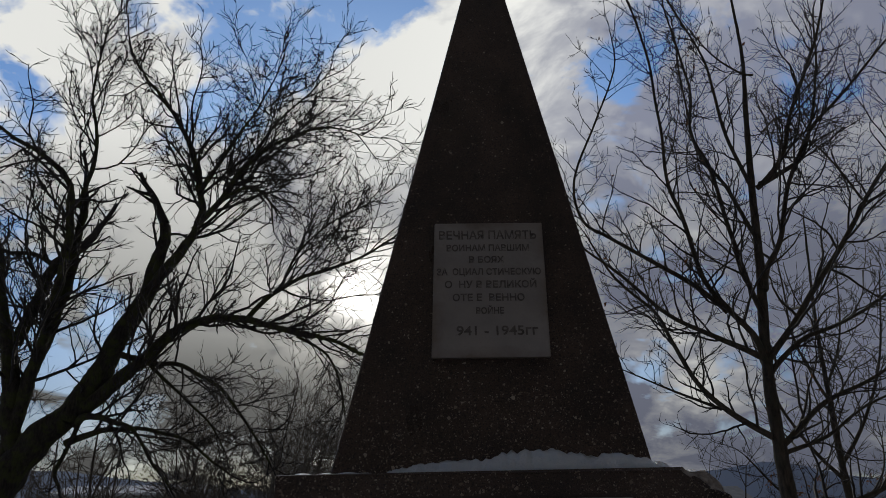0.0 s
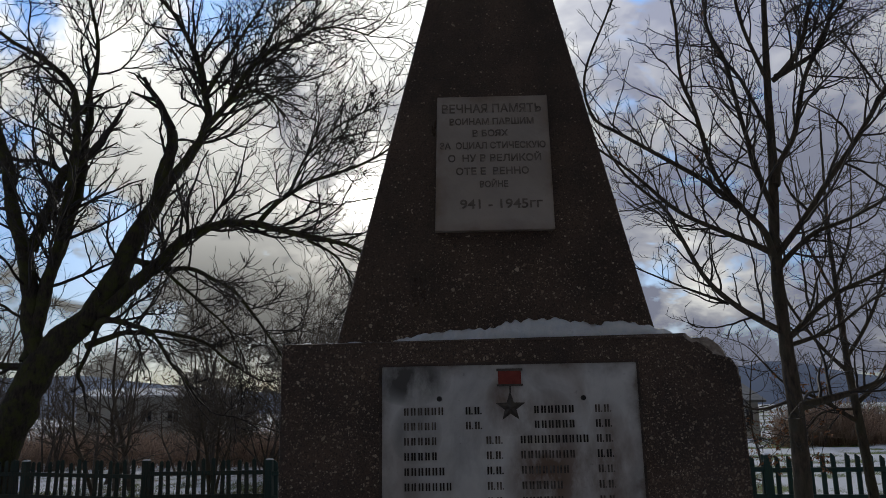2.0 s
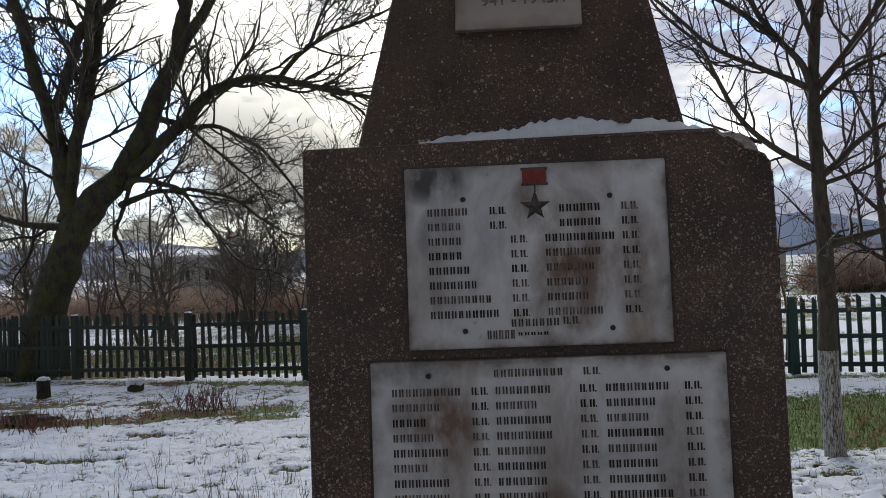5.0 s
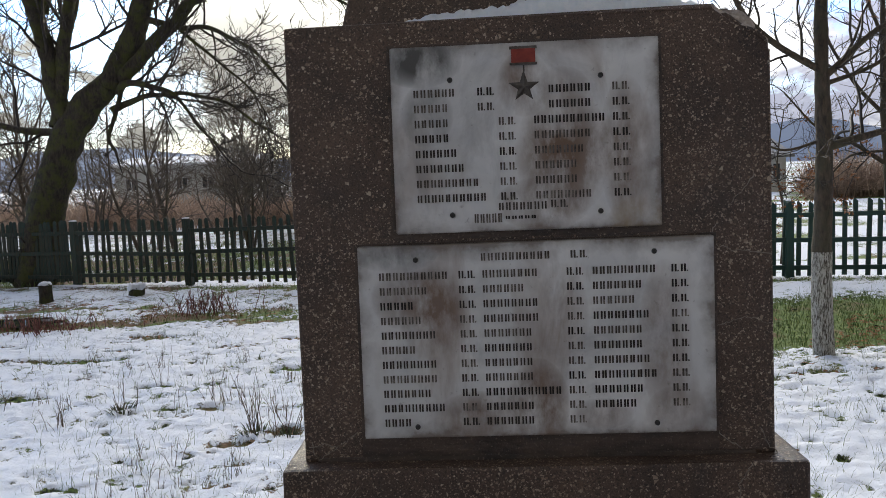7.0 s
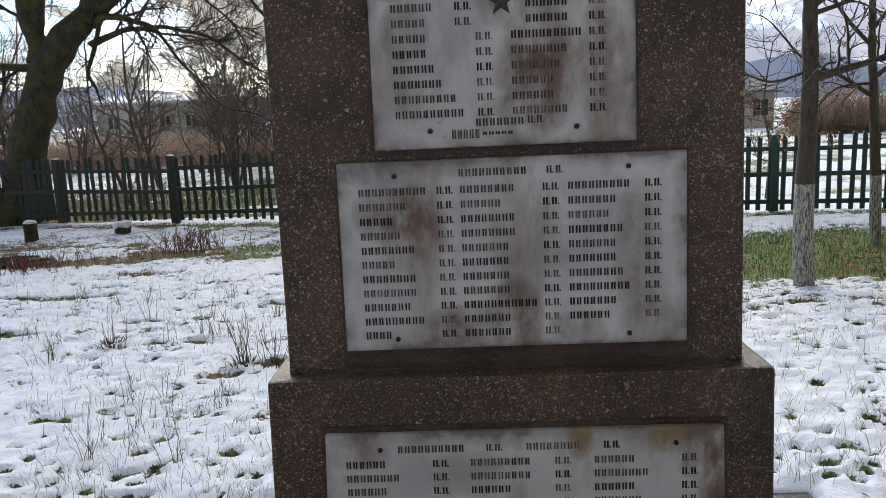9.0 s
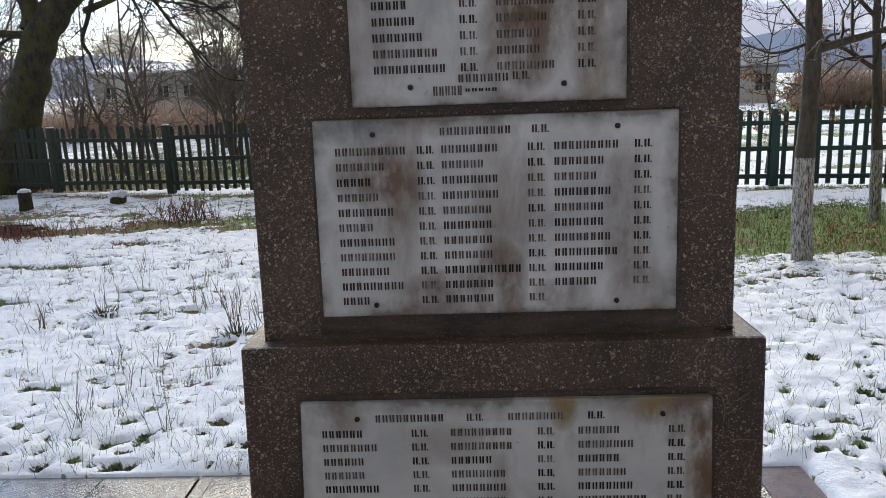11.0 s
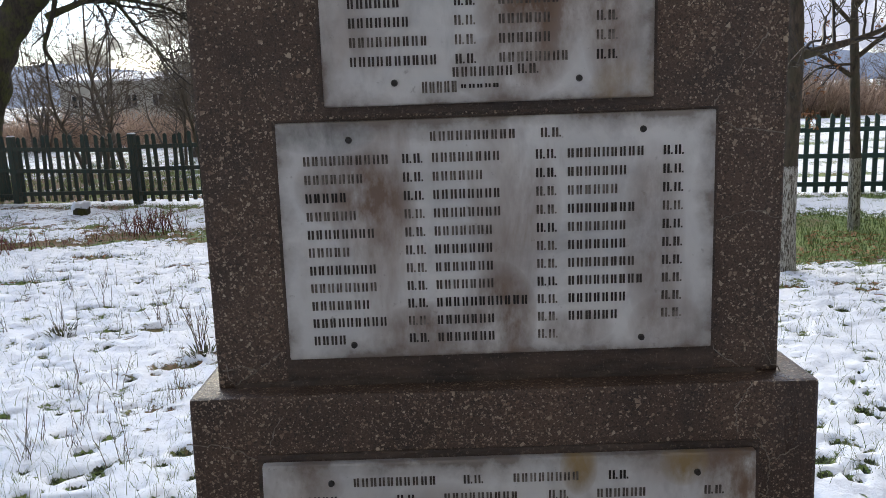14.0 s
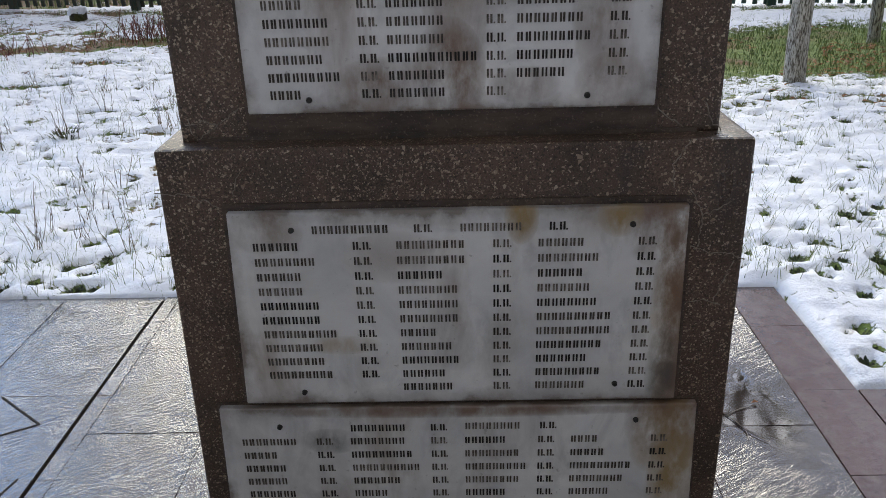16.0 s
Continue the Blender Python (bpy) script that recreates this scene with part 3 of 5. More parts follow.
def build_ground():
    xs = spread(-4500, -5.2, 5.2, 4500, 0.034, 1.06)
    ys = spread(-400, 0.9, 8.2, 4500, 0.034, 1.05)
    nx = len(xs)
    verts, amount = [], []
    for y in ys:
        for x in xs:
            s = snow_amount(x, y)
            z = ground_height(x, y) + 0.042 * clamp01((s - 0.3) / 0.4)
            if on_pavement(x, y, 0.0):
                z = -0.09
            elif on_pavement(x, y, 0.045 + 0.05 * noise.noise(Vector((x * 7, y * 7, 6.0)))):
                z = min(z, 0.010)
            verts.append((x, y, z))
            amount.append(s)
    faces = [(j * nx + i, j * nx + i + 1, (j + 1) * nx + i + 1, (j + 1) * nx + i) for j in range(len(ys) - 1) for i in range(nx - 1)]
    ob = link_mesh("ground", verts, faces, GROUND)
    ob.data.polygons.foreach_set("use_smooth", [True] * len(faces))
    at = ob.data.attributes.new("snow", "FLOAT", "POINT")
    at.data.foreach_set("value", amount)
    tagged(ob, "thin wet snow with grass and leaf litter showing through", "ground", kind="structure")


build_ground()

# ---- monument ----
monument = thing("war_memorial_obelisk", (0, 0, 0), "dark brown terrazzo obelisk on a stepped pedestal with marble plaques", "monument")
BASE_TOP, PED_TOP, SPIRE_TOP = 1.272, 2.105, 3.64


def front_of_base(z):
    return -0.058 + 0.018 * z / BASE_TOP


def front_of_pedestal(z):
    return 0.008 + 0.018 * (z - BASE_TOP) / (PED_TOP - BASE_TOP)


def front_of_spire(z):
    return 0.075 + 0.2 * (z - PED_TOP)


def solid(corners_low, corners_high):
    bm = bmesh.new()
    vs = [bm.verts.new(c) for c in (*corners_low, *corners_high)]
    for q in ((3, 2, 1, 0), (4, 5, 6, 7), (0, 1, 5, 4), (1, 2, 6, 5), (2, 3, 7, 6), (3, 0, 4, 7)):
        bm.faces.new([vs[i] for i in q])
    return bm


def rect(x0, x1, y0, y1, z):
    return ((x0, y0, z), (x1, y0, z), (x1, y1, z), (x0, y1, z))


bm = solid(rect(-0.511, 0.513, front_of_base(0), 0.965, -0.03), rect(-0.49, 0.492, front_of_base(BASE_TOP), 0.945, BASE_TOP))
soften(bm, 0.007)
roughen(bm, 6, 0.0025, 14.0)
part("base_block", bm, TERRAZZO, monument)

bm = solid(rect(-0.455, 0.446, front_of_pedestal(BASE_TOP), 0.90, BASE_TOP - 0.004), rect(-0.455, 0.446, front_of_pedestal(PED_TOP), 0.895, PED_TOP))
# the upper corner is broken off
for spot, facing in (((0.325, 0.026, PED_TOP), (0.36, -0.62, 0.69)), ((0.412, 0.2, 2.10), (0.90, -0.05, 0.44))):
    cut = bmesh.ops.bisect_plane(bm, geom=bm.verts[:] + bm.edges[:] + bm.faces[:], plane_co=spot, plane_no=facing, clear_outer=True)
    rim = [e for e in cut["geom_cut"] if isinstance(e, bmesh.types.BMEdge)]
    for fc in bmesh.ops.contextual_create(bm, geom=rim)["faces"]:
        fc.material_index = 1
bm.normal_update()
hard = [e for e in bm.edges if not any(f.material_index for f in e.link_faces)]
bmesh.ops.bevel(bm, geom=hard, offset=0.006, segments=2, profile=0.6, affect="EDGES")
bmesh.ops.triangulate(bm, faces=[f for f in bm.faces if f.material_index == 1])
bmesh.ops.subdivide_edges(bm, edges=list({e for f in bm.faces if f.material_index == 1 for e in f.edges}), cuts=7, use_grid_fill=True)
for v in {v for f in bm.faces if f.material_index == 1 for v in f.verts}:
    v.co += noise.noise_vector(v.co * 38.0) * 0.011 + noise.noise_vector(v.co * 110.0) * 0.005
part("pedestal_block", bm, (TERRAZZO, BREAK), monument)

half = 0.019
bm = solid(rect(-0.355, 0.301, front_of_spire(PED_TOP), 0.725, PED_TOP - 0.002), rect(-half + 0.009, half + 0.009, front_of_spire(SPIRE_TOP), front_of_spire(SPIRE_TOP) + 2 * half, SPIRE_TOP))
soften(bm, 0.006)
roughen(bm, 5, 0.002, 12.0, 3.0)
part("spire", bm, TERRAZZO, monument)

# a collar of mortar where pedestal and base meet
bm = bmesh.new()
block(bm, (-0.43, front_of_pedestal(BASE_TOP) - 0.007, BASE_TOP - 0.002), (0.41, front_of_pedestal(BASE_TOP) + 0.02, BASE_TOP + 0.009), (0.004, 0.005))
roughen(bm, 14, 0.004, 30.0)
part("mortar_joint", bm, MORTAR, monument)


def letters(bars, x, z, count, rng, high=0.0145, pitch=0.0132):
    """A word as one notched bar: place, number of signs, height and pitch."""
    bars.append((x, z - high / 2, count, high, pitch))


def initials(bars, x, z, rng):
    letters(bars, x, z, 2, rng, 0.0145, 0.017)


def word_mesh(count, high, pitch, rng):
    """Plain upright bars, two for each sign, standing out of one strip that lies inside the slab; initials have a dot after each sign."""
    bm = bmesh.new()
    bars = []
    short = pitch > 0.015
    for i in range(count):
        x = i * pitch
        wide = 0.0092 if short else pitch * rng.uniform(0.62, 0.70)
        thick = rng.uniform(0.0030, 0.0036)
        bars += [(x, x + thick, high * rng.uniform(0.95, 1.0)), (x + wide - thick, x + wide, high * rng.uniform(0.95, 1.0))]
        if short:
            bars.append((x + wide + 0.0016, x + wide + 0.0041, 0.0026))
    foot, head = [], []
    for a, b, h in bars:
        foot += [bm.verts.new((a, 0, 0)), bm.verts.new((b, 0, 0))]
        head += [bm.verts.new((a, 0, h)), bm.verts.new((b, 0, h))]
    signs = []
    for i in range(len(foot) - 1):
        fc = bm.faces.new((foot[i], foot[i + 1], head[i + 1], head[i]))
        if i % 2 == 0:
            signs.append(fc)
    for v in bmesh.ops.extrude_face_region(bm, geom=signs)["geom"]:
        if isinstance(v, bmesh.types.BMVert):
            v.co.y -= 0.0022
    bmesh.ops.recalc_face_normals(bm, faces=bm.faces[:])
    me = bpy.data.meshes.new("inscription_bar")
    bm.to_mesh(me)
    bm.free()
    me.materials.append(INK)
    return me


WORDS = {}


RUST, SOOT, OCHRE = rgb(0.19, 0.115, 0.075), rgb(0.10, 0.095, 0.09), rgb(0.33, 0.23, 0.11)


def plaque(front, corners, rows, holes, bed, label, seed, stains):
    """A marble slab on a mortar bed, with bolts and lines of engraved bars.
    corners: x0, x1 below, x0, x1 above, z0, z1. rows: lists of bars."""
    xa, xb, xc, xd, z0, z1 = corners
    rng = random.Random(seed)
    thick = 0.016
    bm = bmesh.new()
    b0, b1, b2 = bed
    y0, y1 = front(z0 - b1), front(z1 + b2)
    low = ((xa - b0, y0 - 0.003, z0 - b1), (xb + b0, y0 - 0.003, z0 - b1), (xb + b0, y0 + 0.01, z0 - b1), (xa - b0, y0 + 0.01, z0 - b1))
    high = ((xc - b0, y1 - 0.003, z1 + b2), (xd + b0, y1 - 0.003, z1 + b2), (xd + b0, y1 + 0.01, z1 + b2), (xc - b0, y1 + 0.01, z1 + b2))
    bm = solid(low, high)
    roughen(bm, 12, 0.0006, 40.0, seed)
    part("mortar_bed", bm, MORTAR, monument, "dark smeared mortar bed")
    y0, y1 = front(z0) - thick, front(z1) - thick
    bm = solid(((xa, y0, z0), (xb, y0, z0), (xb, y0 + thick, z0), (xa, y0 + thick, z0)),
               ((xc, y1, z1), (xd, y1, z1), (xd, y1 + thick, z1), (xc, y1 + thick, z1)))
    soften(bm, 0.004, 2)
    slab = part("marble_plaque", bm, material("marble", marble_look(min(xa, xc), max(xb, xd), z0, z1, seed, 0.0, stains)), monument, label)
    at = lambda z: y0 + (y1 - y0) * (z - z0) / (z1 - z0)
    lean = math.degrees(math.atan2(y1 - y0, z1 - z0))
    for bars in rows:
        for x, z, count, high, pitch in bars:
            key = (count, high, pitch, rng.randint(0, 2))
            if key not in WORDS:
                WORDS[key] = word_mesh(count, high, pitch, rng)
            ob = new("inscription_bar", WORDS[key])
            ob.parent = slab
            ob.matrix_basis = pose(x, at(z) + 0.001, z, -lean, 0, 0)
    for x, z in holes:
        bm = bmesh.new()
        bmesh.ops.create_cone(bm, cap_ends=True, segments=12, radius1=0.0055, radius2=0.0042, depth=0.006)
        ob = part("bolt", bm, IRON, slab, smooth=False)
        ob.matrix_basis = pose(x, at(z) - 0.002, z, 90)
    return slab


def table(top, pitch, columns, rng):
    """Lines of a list of names: columns of (x, lengths); length 2 stands for initials."""
    lines = []
    for i in range(max(len(c[1]) for c in columns)):
        bars = []
        z = top - pitch * i
        for x, lens in columns:
            if i < len(lens) and lens[i]:
                (initials(bars, x, z, rng) if lens[i] == 2 else letters(bars, x, z, lens[i], rng))
        lines.append(bars)
    return lines


rng = random.Random(4)
TWO = [2]
rows = table(1.970, 0.0277, [(-0.213, [6, 5, 5, 5, 6, 7, 9, 10]), (-0.095, [2, 2]), (-0.057, [0, 0] + TWO * 6),
                             (0.008, [0, 0, 10, 8, 7, 6, 6, 8]), (0.036, [6, 6]), (0.152, TWO * 8)], rng)
tail = []
letters(tail, -0.062, 1.757, 7, rng)
initials(tail, 0.035, 1.759, rng)
rows.append(tail)
scratch = []
letters(scratch, -0.108, 1.736, 5, rng, 0.017, 0.011)
letters(scratch, -0.05, 1.736, 5, rng, 0.006, 0.012)
rows.append(scratch)
upper = plaque(front_of_pedestal, (-0.256, 0.238, -0.255, 0.237, 1.711, 2.056), rows,
               ((-0.145, 1.993), (0.131, 1.990), (-0.149, 1.744), (0.126, 1.742)), (0.007, 0.012, 0.006),
               "small stained marble plaque with red ribbon and star", 1,
               ((-0.2, 2.03, 0.08, 0.05, 1.0, SOOT), (0.06, 1.85, 0.09, 0.12, 0.9, RUST), (0.175, 1.85, 0.05, 0.14, 0.85, RUST), (-0.01, 1.98, 0.05, 0.06, 0.9, RUST),
                (-0.19, 1.93, 0.05, 0.06, 0.6, SOOT), (0.02, 1.76, 0.09, 0.05, 0.8, RUST), (0.2, 1.73, 0.06, 0.04, 0.6, OCHRE), (0.06, 1.97, 0.05, 0.04, 0.5, RUST)))
rows = [[]]
letters(rows[0], -0.099, 1.664, 10, rng)
initials(rows[0], 0.068, 1.664, rng)
rows += table(1.632, 0.0281, [(-0.292, [10, 7, 5, 6, 8, 5, 8, 8, 7, 9, 4]), (-0.142, TWO * 11), (-0.097, [8, 6, 8, 8, 7, 7, 7, 7, 11, 7, 7]),
                              (0.060, TWO * 11), (0.108, [9, 7, 6, 8, 7, 7, 8, 9, 7, 6]), (0.253, TWO * 10)], rng)
plaque(front_of_pedestal, (-0.333, 0.333, -0.332, 0.332, 1.320, 1.690), rows,
       ((-0.222, 1.662), (0.222, 1.664), (-0.230, 1.342), (0.222, 1.340)), (0.007, 0.040, 0.004), "wide marble plaque with brown rust runs", 2,
       ((-0.19, 1.56, 0.07, 0.10, 1.0, RUST), (-0.25, 1.59, 0.06, 0.06, 0.6, RUST), (0.0, 1.38, 0.06, 0.09, 1.0, RUST), (-0.1, 1.36, 0.10, 0.05, 0.8, RUST), (0.24, 1.50, 0.05, 0.15, 0.6, RUST),
        (-0.26, 1.67, 0.08, 0.03, 0.8, SOOT), (0.12, 1.36, 0.06, 0.03, 0.6, RUST), (0.05, 1.55, 0.05, 0.10, 0.35, RUST), (0.26, 1.36, 0.06, 0.05, 0.5, RUST)))
rows = [[]]
letters(rows[0], -0.237, 1.134, 10, rng)
initials(rows[0], -0.065, 1.134, rng)
letters(rows[0], 0.013, 1.134, 8, rng)
initials(rows[0], 0.162, 1.134, rng)
rows += table(1.104, 0.0283, [(-0.340, [6, 8, 6, 6, 8, 8, 10, 8, 8, 9]), (-0.170, TWO * 10), (-0.096, [9, 9, 6, 8, 8, 8, 5, 7, 8, 6, 7]),
                              (0.068, TWO * 11), (0.144, [6, 8, 6, 7, 8, 10, 10, 9, 7, 9, 7]), (0.312, TWO * 11)], rng)
plaque(front_of_base, (-0.391, 0.400, -0.379, 0.392, 0.787, 1.166), rows,
       ((-0.272, 1.134), (0.300, 1.134), (-0.280, 0.812), (0.288, 0.822)), (0.008, 0.004, 0.012), "marble plaque with a rust-brown edge", 3,
       ((0.375, 1.0, 0.035, 0.28, 1.0, OCHRE), (0.384, 0.96, 0.024, 0.34, 1.0, RUST), (0.374, 1.06, 0.032, 0.16, 1.0, RUST), (0.355, 1.12, 0.07, 0.07, 1.0, RUST), (0.115, 1.15, 0.03, 0.05, 1.0, OCHRE), (0.28, 1.15, 0.04, 0.04, 1.0, OCHRE), (-0.2, 0.91, 0.07, 0.02, 0.6, OCHRE),
        (-0.32, 1.13, 0.07, 0.04, 0.6, RUST), (0.37, 0.85, 0.03, 0.1, 0.8, SOOT), (-0.1, 1.08, 0.1, 0.05, 0.35, RUST), (0.03, 0.93, 0.12, 0.08, 0.3, SOOT)))
rows = [[]]
letters(rows[0], -0.201, 0.730, 8, rng)
initials(rows[0], -0.050, 0.730, rng)
letters(rows[0], 0.015, 0.732, 8, rng)
initials(rows[0], 0.155, 0.732, rng)
rows += table(0.700, 0.0312, [(-0.410, [8, 5, 6, 6, 7, 9, 7, 6, 8]), (-0.268, TWO * 9), (-0.203, [8, 9, 10, 7, 5, 6, 7, 8, 6]), (-0.050, TWO * 9),
                              (0.014, [6, 8, 9, 8, 6, 7, 8, 7, 6]), (0.152, TWO * 9), (0.214, [4, 5, 9, 8, 6, 9, 7, 6, 8]), (0.364, TWO * 9)], rng)
plaque(front_of_base, (-0.462, 0.458, -0.446, 0.443, 0.330, 0.776), rows,
       ((-0.335, 0.735), (0.332, 0.742), (-0.34, 0.36), (0.33, 0.36)), (0.006, 0.010, 0.004), "lowest marble plaque with brown stained corner", 5,
       ((0.40, 0.74, 0.09, 0.10, 1.0, RUST), (0.41, 0.6, 0.05, 0.2, 0.9, OCHRE), (-0.24, 0.70, 0.06, 0.03, 0.8, SOOT), (0.0, 0.765, 0.4, 0.015, 0.8, RUST), (0.36, 0.70, 0.04, 0.08, 0.7, OCHRE)))

# dedication plaque on the spire, its words partly worn away
z0, z1 = 2.345, 2.676
y0, y1 = front_of_spire(z0), front_of_spire(z1)
bm = solid(((-0.149, y0 - 0.02, z0), (0.107, y0 - 0.02, z0), (0.107, y0, z0), (-0.149, y0, z0)),
           ((-0.140, y1 - 0.02, z1), (0.112, y1 - 0.02, z1), (0.112, y1, z1), (-0.140, y1, z1)))
soften(bm, 0.003, 2)
dedication = part("marble_plaque", bm, material("marble", marble_look(-0.15, 0.112, z0, z1, 9, 0.70)), monument, "grey marble plaque with worn dedication")
TILT = math.degrees(math.atan(0.2))


def words(body, x, z, high, width, bold=0.0004):
    c = bpy.data.curves.new("inscription_line", "FONT")
    c.body, c.size, c.extrude, c.offset = body, high / 0.72, 0.0006, bold
    probe = bpy.data.objects.new("probe", c)
    me = bpy.data.meshes.new_from_object(probe)
    bpy.data.objects.remove(probe)
    bpy.data.curves.remove(c)
    xs = [v.co.x for v in me.vertices]
    k = width / (max(xs) - min(xs))
    lo = min(xs)
    for v in me.vertices:
        v.co.x = (v.co.x - lo) * k
    me.materials.append(FADED)
    ob = new("inscription_line", me)
    ob.parent = dedication
    ob.matrix_basis = pose(x, front_of_spire(z) - 0.0208, z, 90 - TILT, 0, 0)


words("ВЕЧНАЯ ПАМЯТЬ", -0.130, 2.633, 0.022, 0.226)
words("ВОИНАМ ПАВШИМ", -0.113, 2.602, 0.016, 0.190)
words("В БОЯХ", -0.062, 2.572, 0.016, 0.080)
words("ЗА  ОЦИАЛ СТИЧЕСКУЮ", -0.136, 2.541, 0.016, 0.236)
words("О  НУ В ВЕЛИКОЙ", -0.118, 2.509, 0.017, 0.206)
words("ОТЕ Е  ВЕННО", -0.101, 2.477, 0.017, 0.160)
words("ВОЙНЕ", -0.050, 2.446, 0.015, 0.062)
words("941 - 1945гг", -0.094, 2.396, 0.022, 0.178)

# plaques on the two side faces of the pedestal
for x0, x1, label in ((-0.462, -0.448, "marble plaque on a side face"), (0.440, 0.454, "marble plaque on a side face")):
    bm = bmesh.new()
    block(bm, (x0, 0.10, 1.33), (x1, 0.80, 1.93))
    soften(bm, 0.003, 1)
    part("marble_plaque", bm, material("marble", marble_look(-2, 2, 1.33, 1.985, 12)), monument, label)


def crack(bends, front, seed):
    """A thin pale vein of lime that runs along a crack through a few bends."""
    rng = random.Random(seed)
    line = []
    for (ax, az), (bx, bz) in zip(bends, bends[1:]):
        k = max(3, int(math.hypot(bx - ax, bz - az) / 0.006))
        line += [(ax + (bx - ax) * i / k + rng.gauss(0, 0.0013), az + (bz - az) * i / k + rng.gauss(0, 0.0016)) for i in range(k)]
    line.append(bends[-1])
    v, f = [], []
    for i, (cx, cz) in enumerate(line):
        (ax, az), (bx, bz) = line[max(i - 1, 0)], line[min(i + 1, len(line) - 1)]
        side = Vector((az - bz, bx - ax)).normalized() * rng.uniform(0.0004, 0.0014)
        v += [(cx - side.x, front(cz) - 0.0012, cz - side.y), (cx, front(cz) - 0.0022, cz), (cx + side.x, front(cz) - 0.0012, cz + side.y)]
    for i in range(len(line) - 1):
        a = i * 3
        f += [(a, a + 3, a + 4, a + 1), (a + 1, a + 4, a + 5, a + 2)]
    link_mesh("crack", v, f, LIME, monument, "pale lime vein along a crack")


for i, bends in enumerate((
        ((0.338, 1.672), (0.366, 1.662), (0.395, 1.657), (0.441, 1.65)),
        ((0.341, 1.519), (0.37, 1.527), (0.396, 1.533), (0.438, 1.521)),
        ((0.34, 1.317), (0.36, 1.296), (0.404, 1.269)),
        ((0.417, 1.323), (0.428, 1.294), (0.449, 1.271)),
        ((0.343, 1.714), (0.333, 1.7), (0.338, 1.681)),
        ((0.386, 1.273), (0.417, 1.267), (0.448, 1.269)),
        ((-0.351, 1.329), (-0.377, 1.309), (-0.406, 1.289), (-0.428, 1.275)),
        ((-0.44, 1.311), (-0.435, 1.286), (-0.422, 1.273)),
        ((-0.445, 1.301), (-0.413, 1.306), (-0.39, 1.299)),
        ((0.36, 1.74), (0.385, 1.765), (0.41, 1.80)))):
    crack(bends, front_of_pedestal, 80 + i)
for i, bends in enumerate((
        ((0.403, 1.087), (0.436, 1.071), (0.467, 1.072), (0.498, 1.059)),
        ((0.392, 1.196), (0.419, 1.144), (0.416, 1.084)),
        ((0.419, 1.14), (0.443, 1.153), (0.463, 1.166)),
        ((0.405, 0.977), (0.435, 0.983), (0.467, 0.971)),
        ((0.365, 1.191), (0.361, 1.23), (0.387, 1.271)),
        ((0.48, 1.058), (0.464, 1.014), (0.454, 0.979)),
        ((-0.496, 1.2), (-0.477, 1.196), (-0.446, 1.196)),
        ((-0.446, 1.196), (-0.416, 1.183), (-0.39, 1.17)),
        ((-0.344, 1.239), (-0.357, 1.223), (-0.366, 1.19)))):
    crack(bends, front_of_base, 120 + i)

# ribbon and star on the upper plaque
yb = front_of_pedestal(2.02) - 0.016
bm = bmesh.new()
block(bm, (-0.031, yb - 0.005, 2.017), (0.013, yb + 0.001, 2.046))
soften(bm, 0.001, 1)
part("ribbon", bm, RED, upper, "chipped red enamel ribbon")
bm = bmesh.new()
block(bm, (-0.034, yb - 0.0062, 2.0435), (0.016, yb + 0.001, 2.048))
block(bm, (-0.034, yb - 0.0062, 2.0145), (0.016, yb + 0.001, 2.0185))
block(bm, (-0.010, yb - 0.003, 2.002), (-0.007, yb + 0.001, 2.0145))
part("ribbon_bar", bm, BRONZE, upper)
bm = bmesh.new()
tip = bm.verts.new((-0.009, yb - 0.009, 1.974))
ring = []
for i in range(10):
    r = 0.031 if i % 2 == 0 else 0.0125
    a = math.pi / 2 + i * math.pi / 5
    ring.append(bm.verts.new((-0.009 + r * math.cos(a), yb - 0.0005, 1.974 + r * math.sin(a))))
for i in range(10):
    bm.faces.new((tip, ring[i], ring[(i + 1) % 10]))
part("star", bm, BRONZE, upper, "tarnished five-pointed metal star")

# snow left lying on the pedestal's ledge
bm = bmesh.new()
cols, deep = 150, 11
x0, x1 = -0.42, 0.37
lines = []
for i in range(cols + 1):
    x = x0 + (x1 - x0) * i / cols
    u = (x + 0.25) / 0.58
    hump = clamp01(math.sin(math.pi * clamp01(u)) ** 0.42) if 0 < u < 1 else 0.0
    h = 0.004 + 0.046 * hump * clamp01(0.35 + 1.1 * u) * (0.9 + 0.25 * noise.noise(Vector((x * 9, 0.2, 0)))) + 0.010 * hump * noise.noise(Vector((x * 26, 4.0, 0))) + 0.005 * noise.noise(Vector((x * 45, 1.0, 0))) + 0.004 * noise.noise(Vector((x * 110, 2.0, 0)))
    if x < -0.24 or x > 0.325:
        h = 0.006 + 0.005 * noise.noise(Vector((x * 30, 3.0, 0)))
    h = max(h, 0.002)
    front = front_of_pedestal(PED_TOP) + 0.008 + 0.01 * noise.noise(Vector((x * 25, 7, 0)))
    lines.append([bm.verts.new((x, front + 0.10 * (k / deep), PED_TOP - 0.003 + (h * math.sin(min(1.0, k / 3.2) * math.pi / 2) + (0.003 + 0.006 * hump) * noise.noise(Vector((x * 70, k * 1.7, 5))) * (k > 0)))) for k in range(deep + 1)])
for i in range(cols):
    for k in range(deep):
        bm.faces.new((lines[i][k], lines[i + 1][k], lines[i + 1][k + 1], lines[i][k + 1]))
ob = part("ledge_snow", bm, LEDGE_SNOW, None, "", True)
tagged(ob, "ridge of melting snow lying on the pedestal ledge", "snow", kind="stuff")


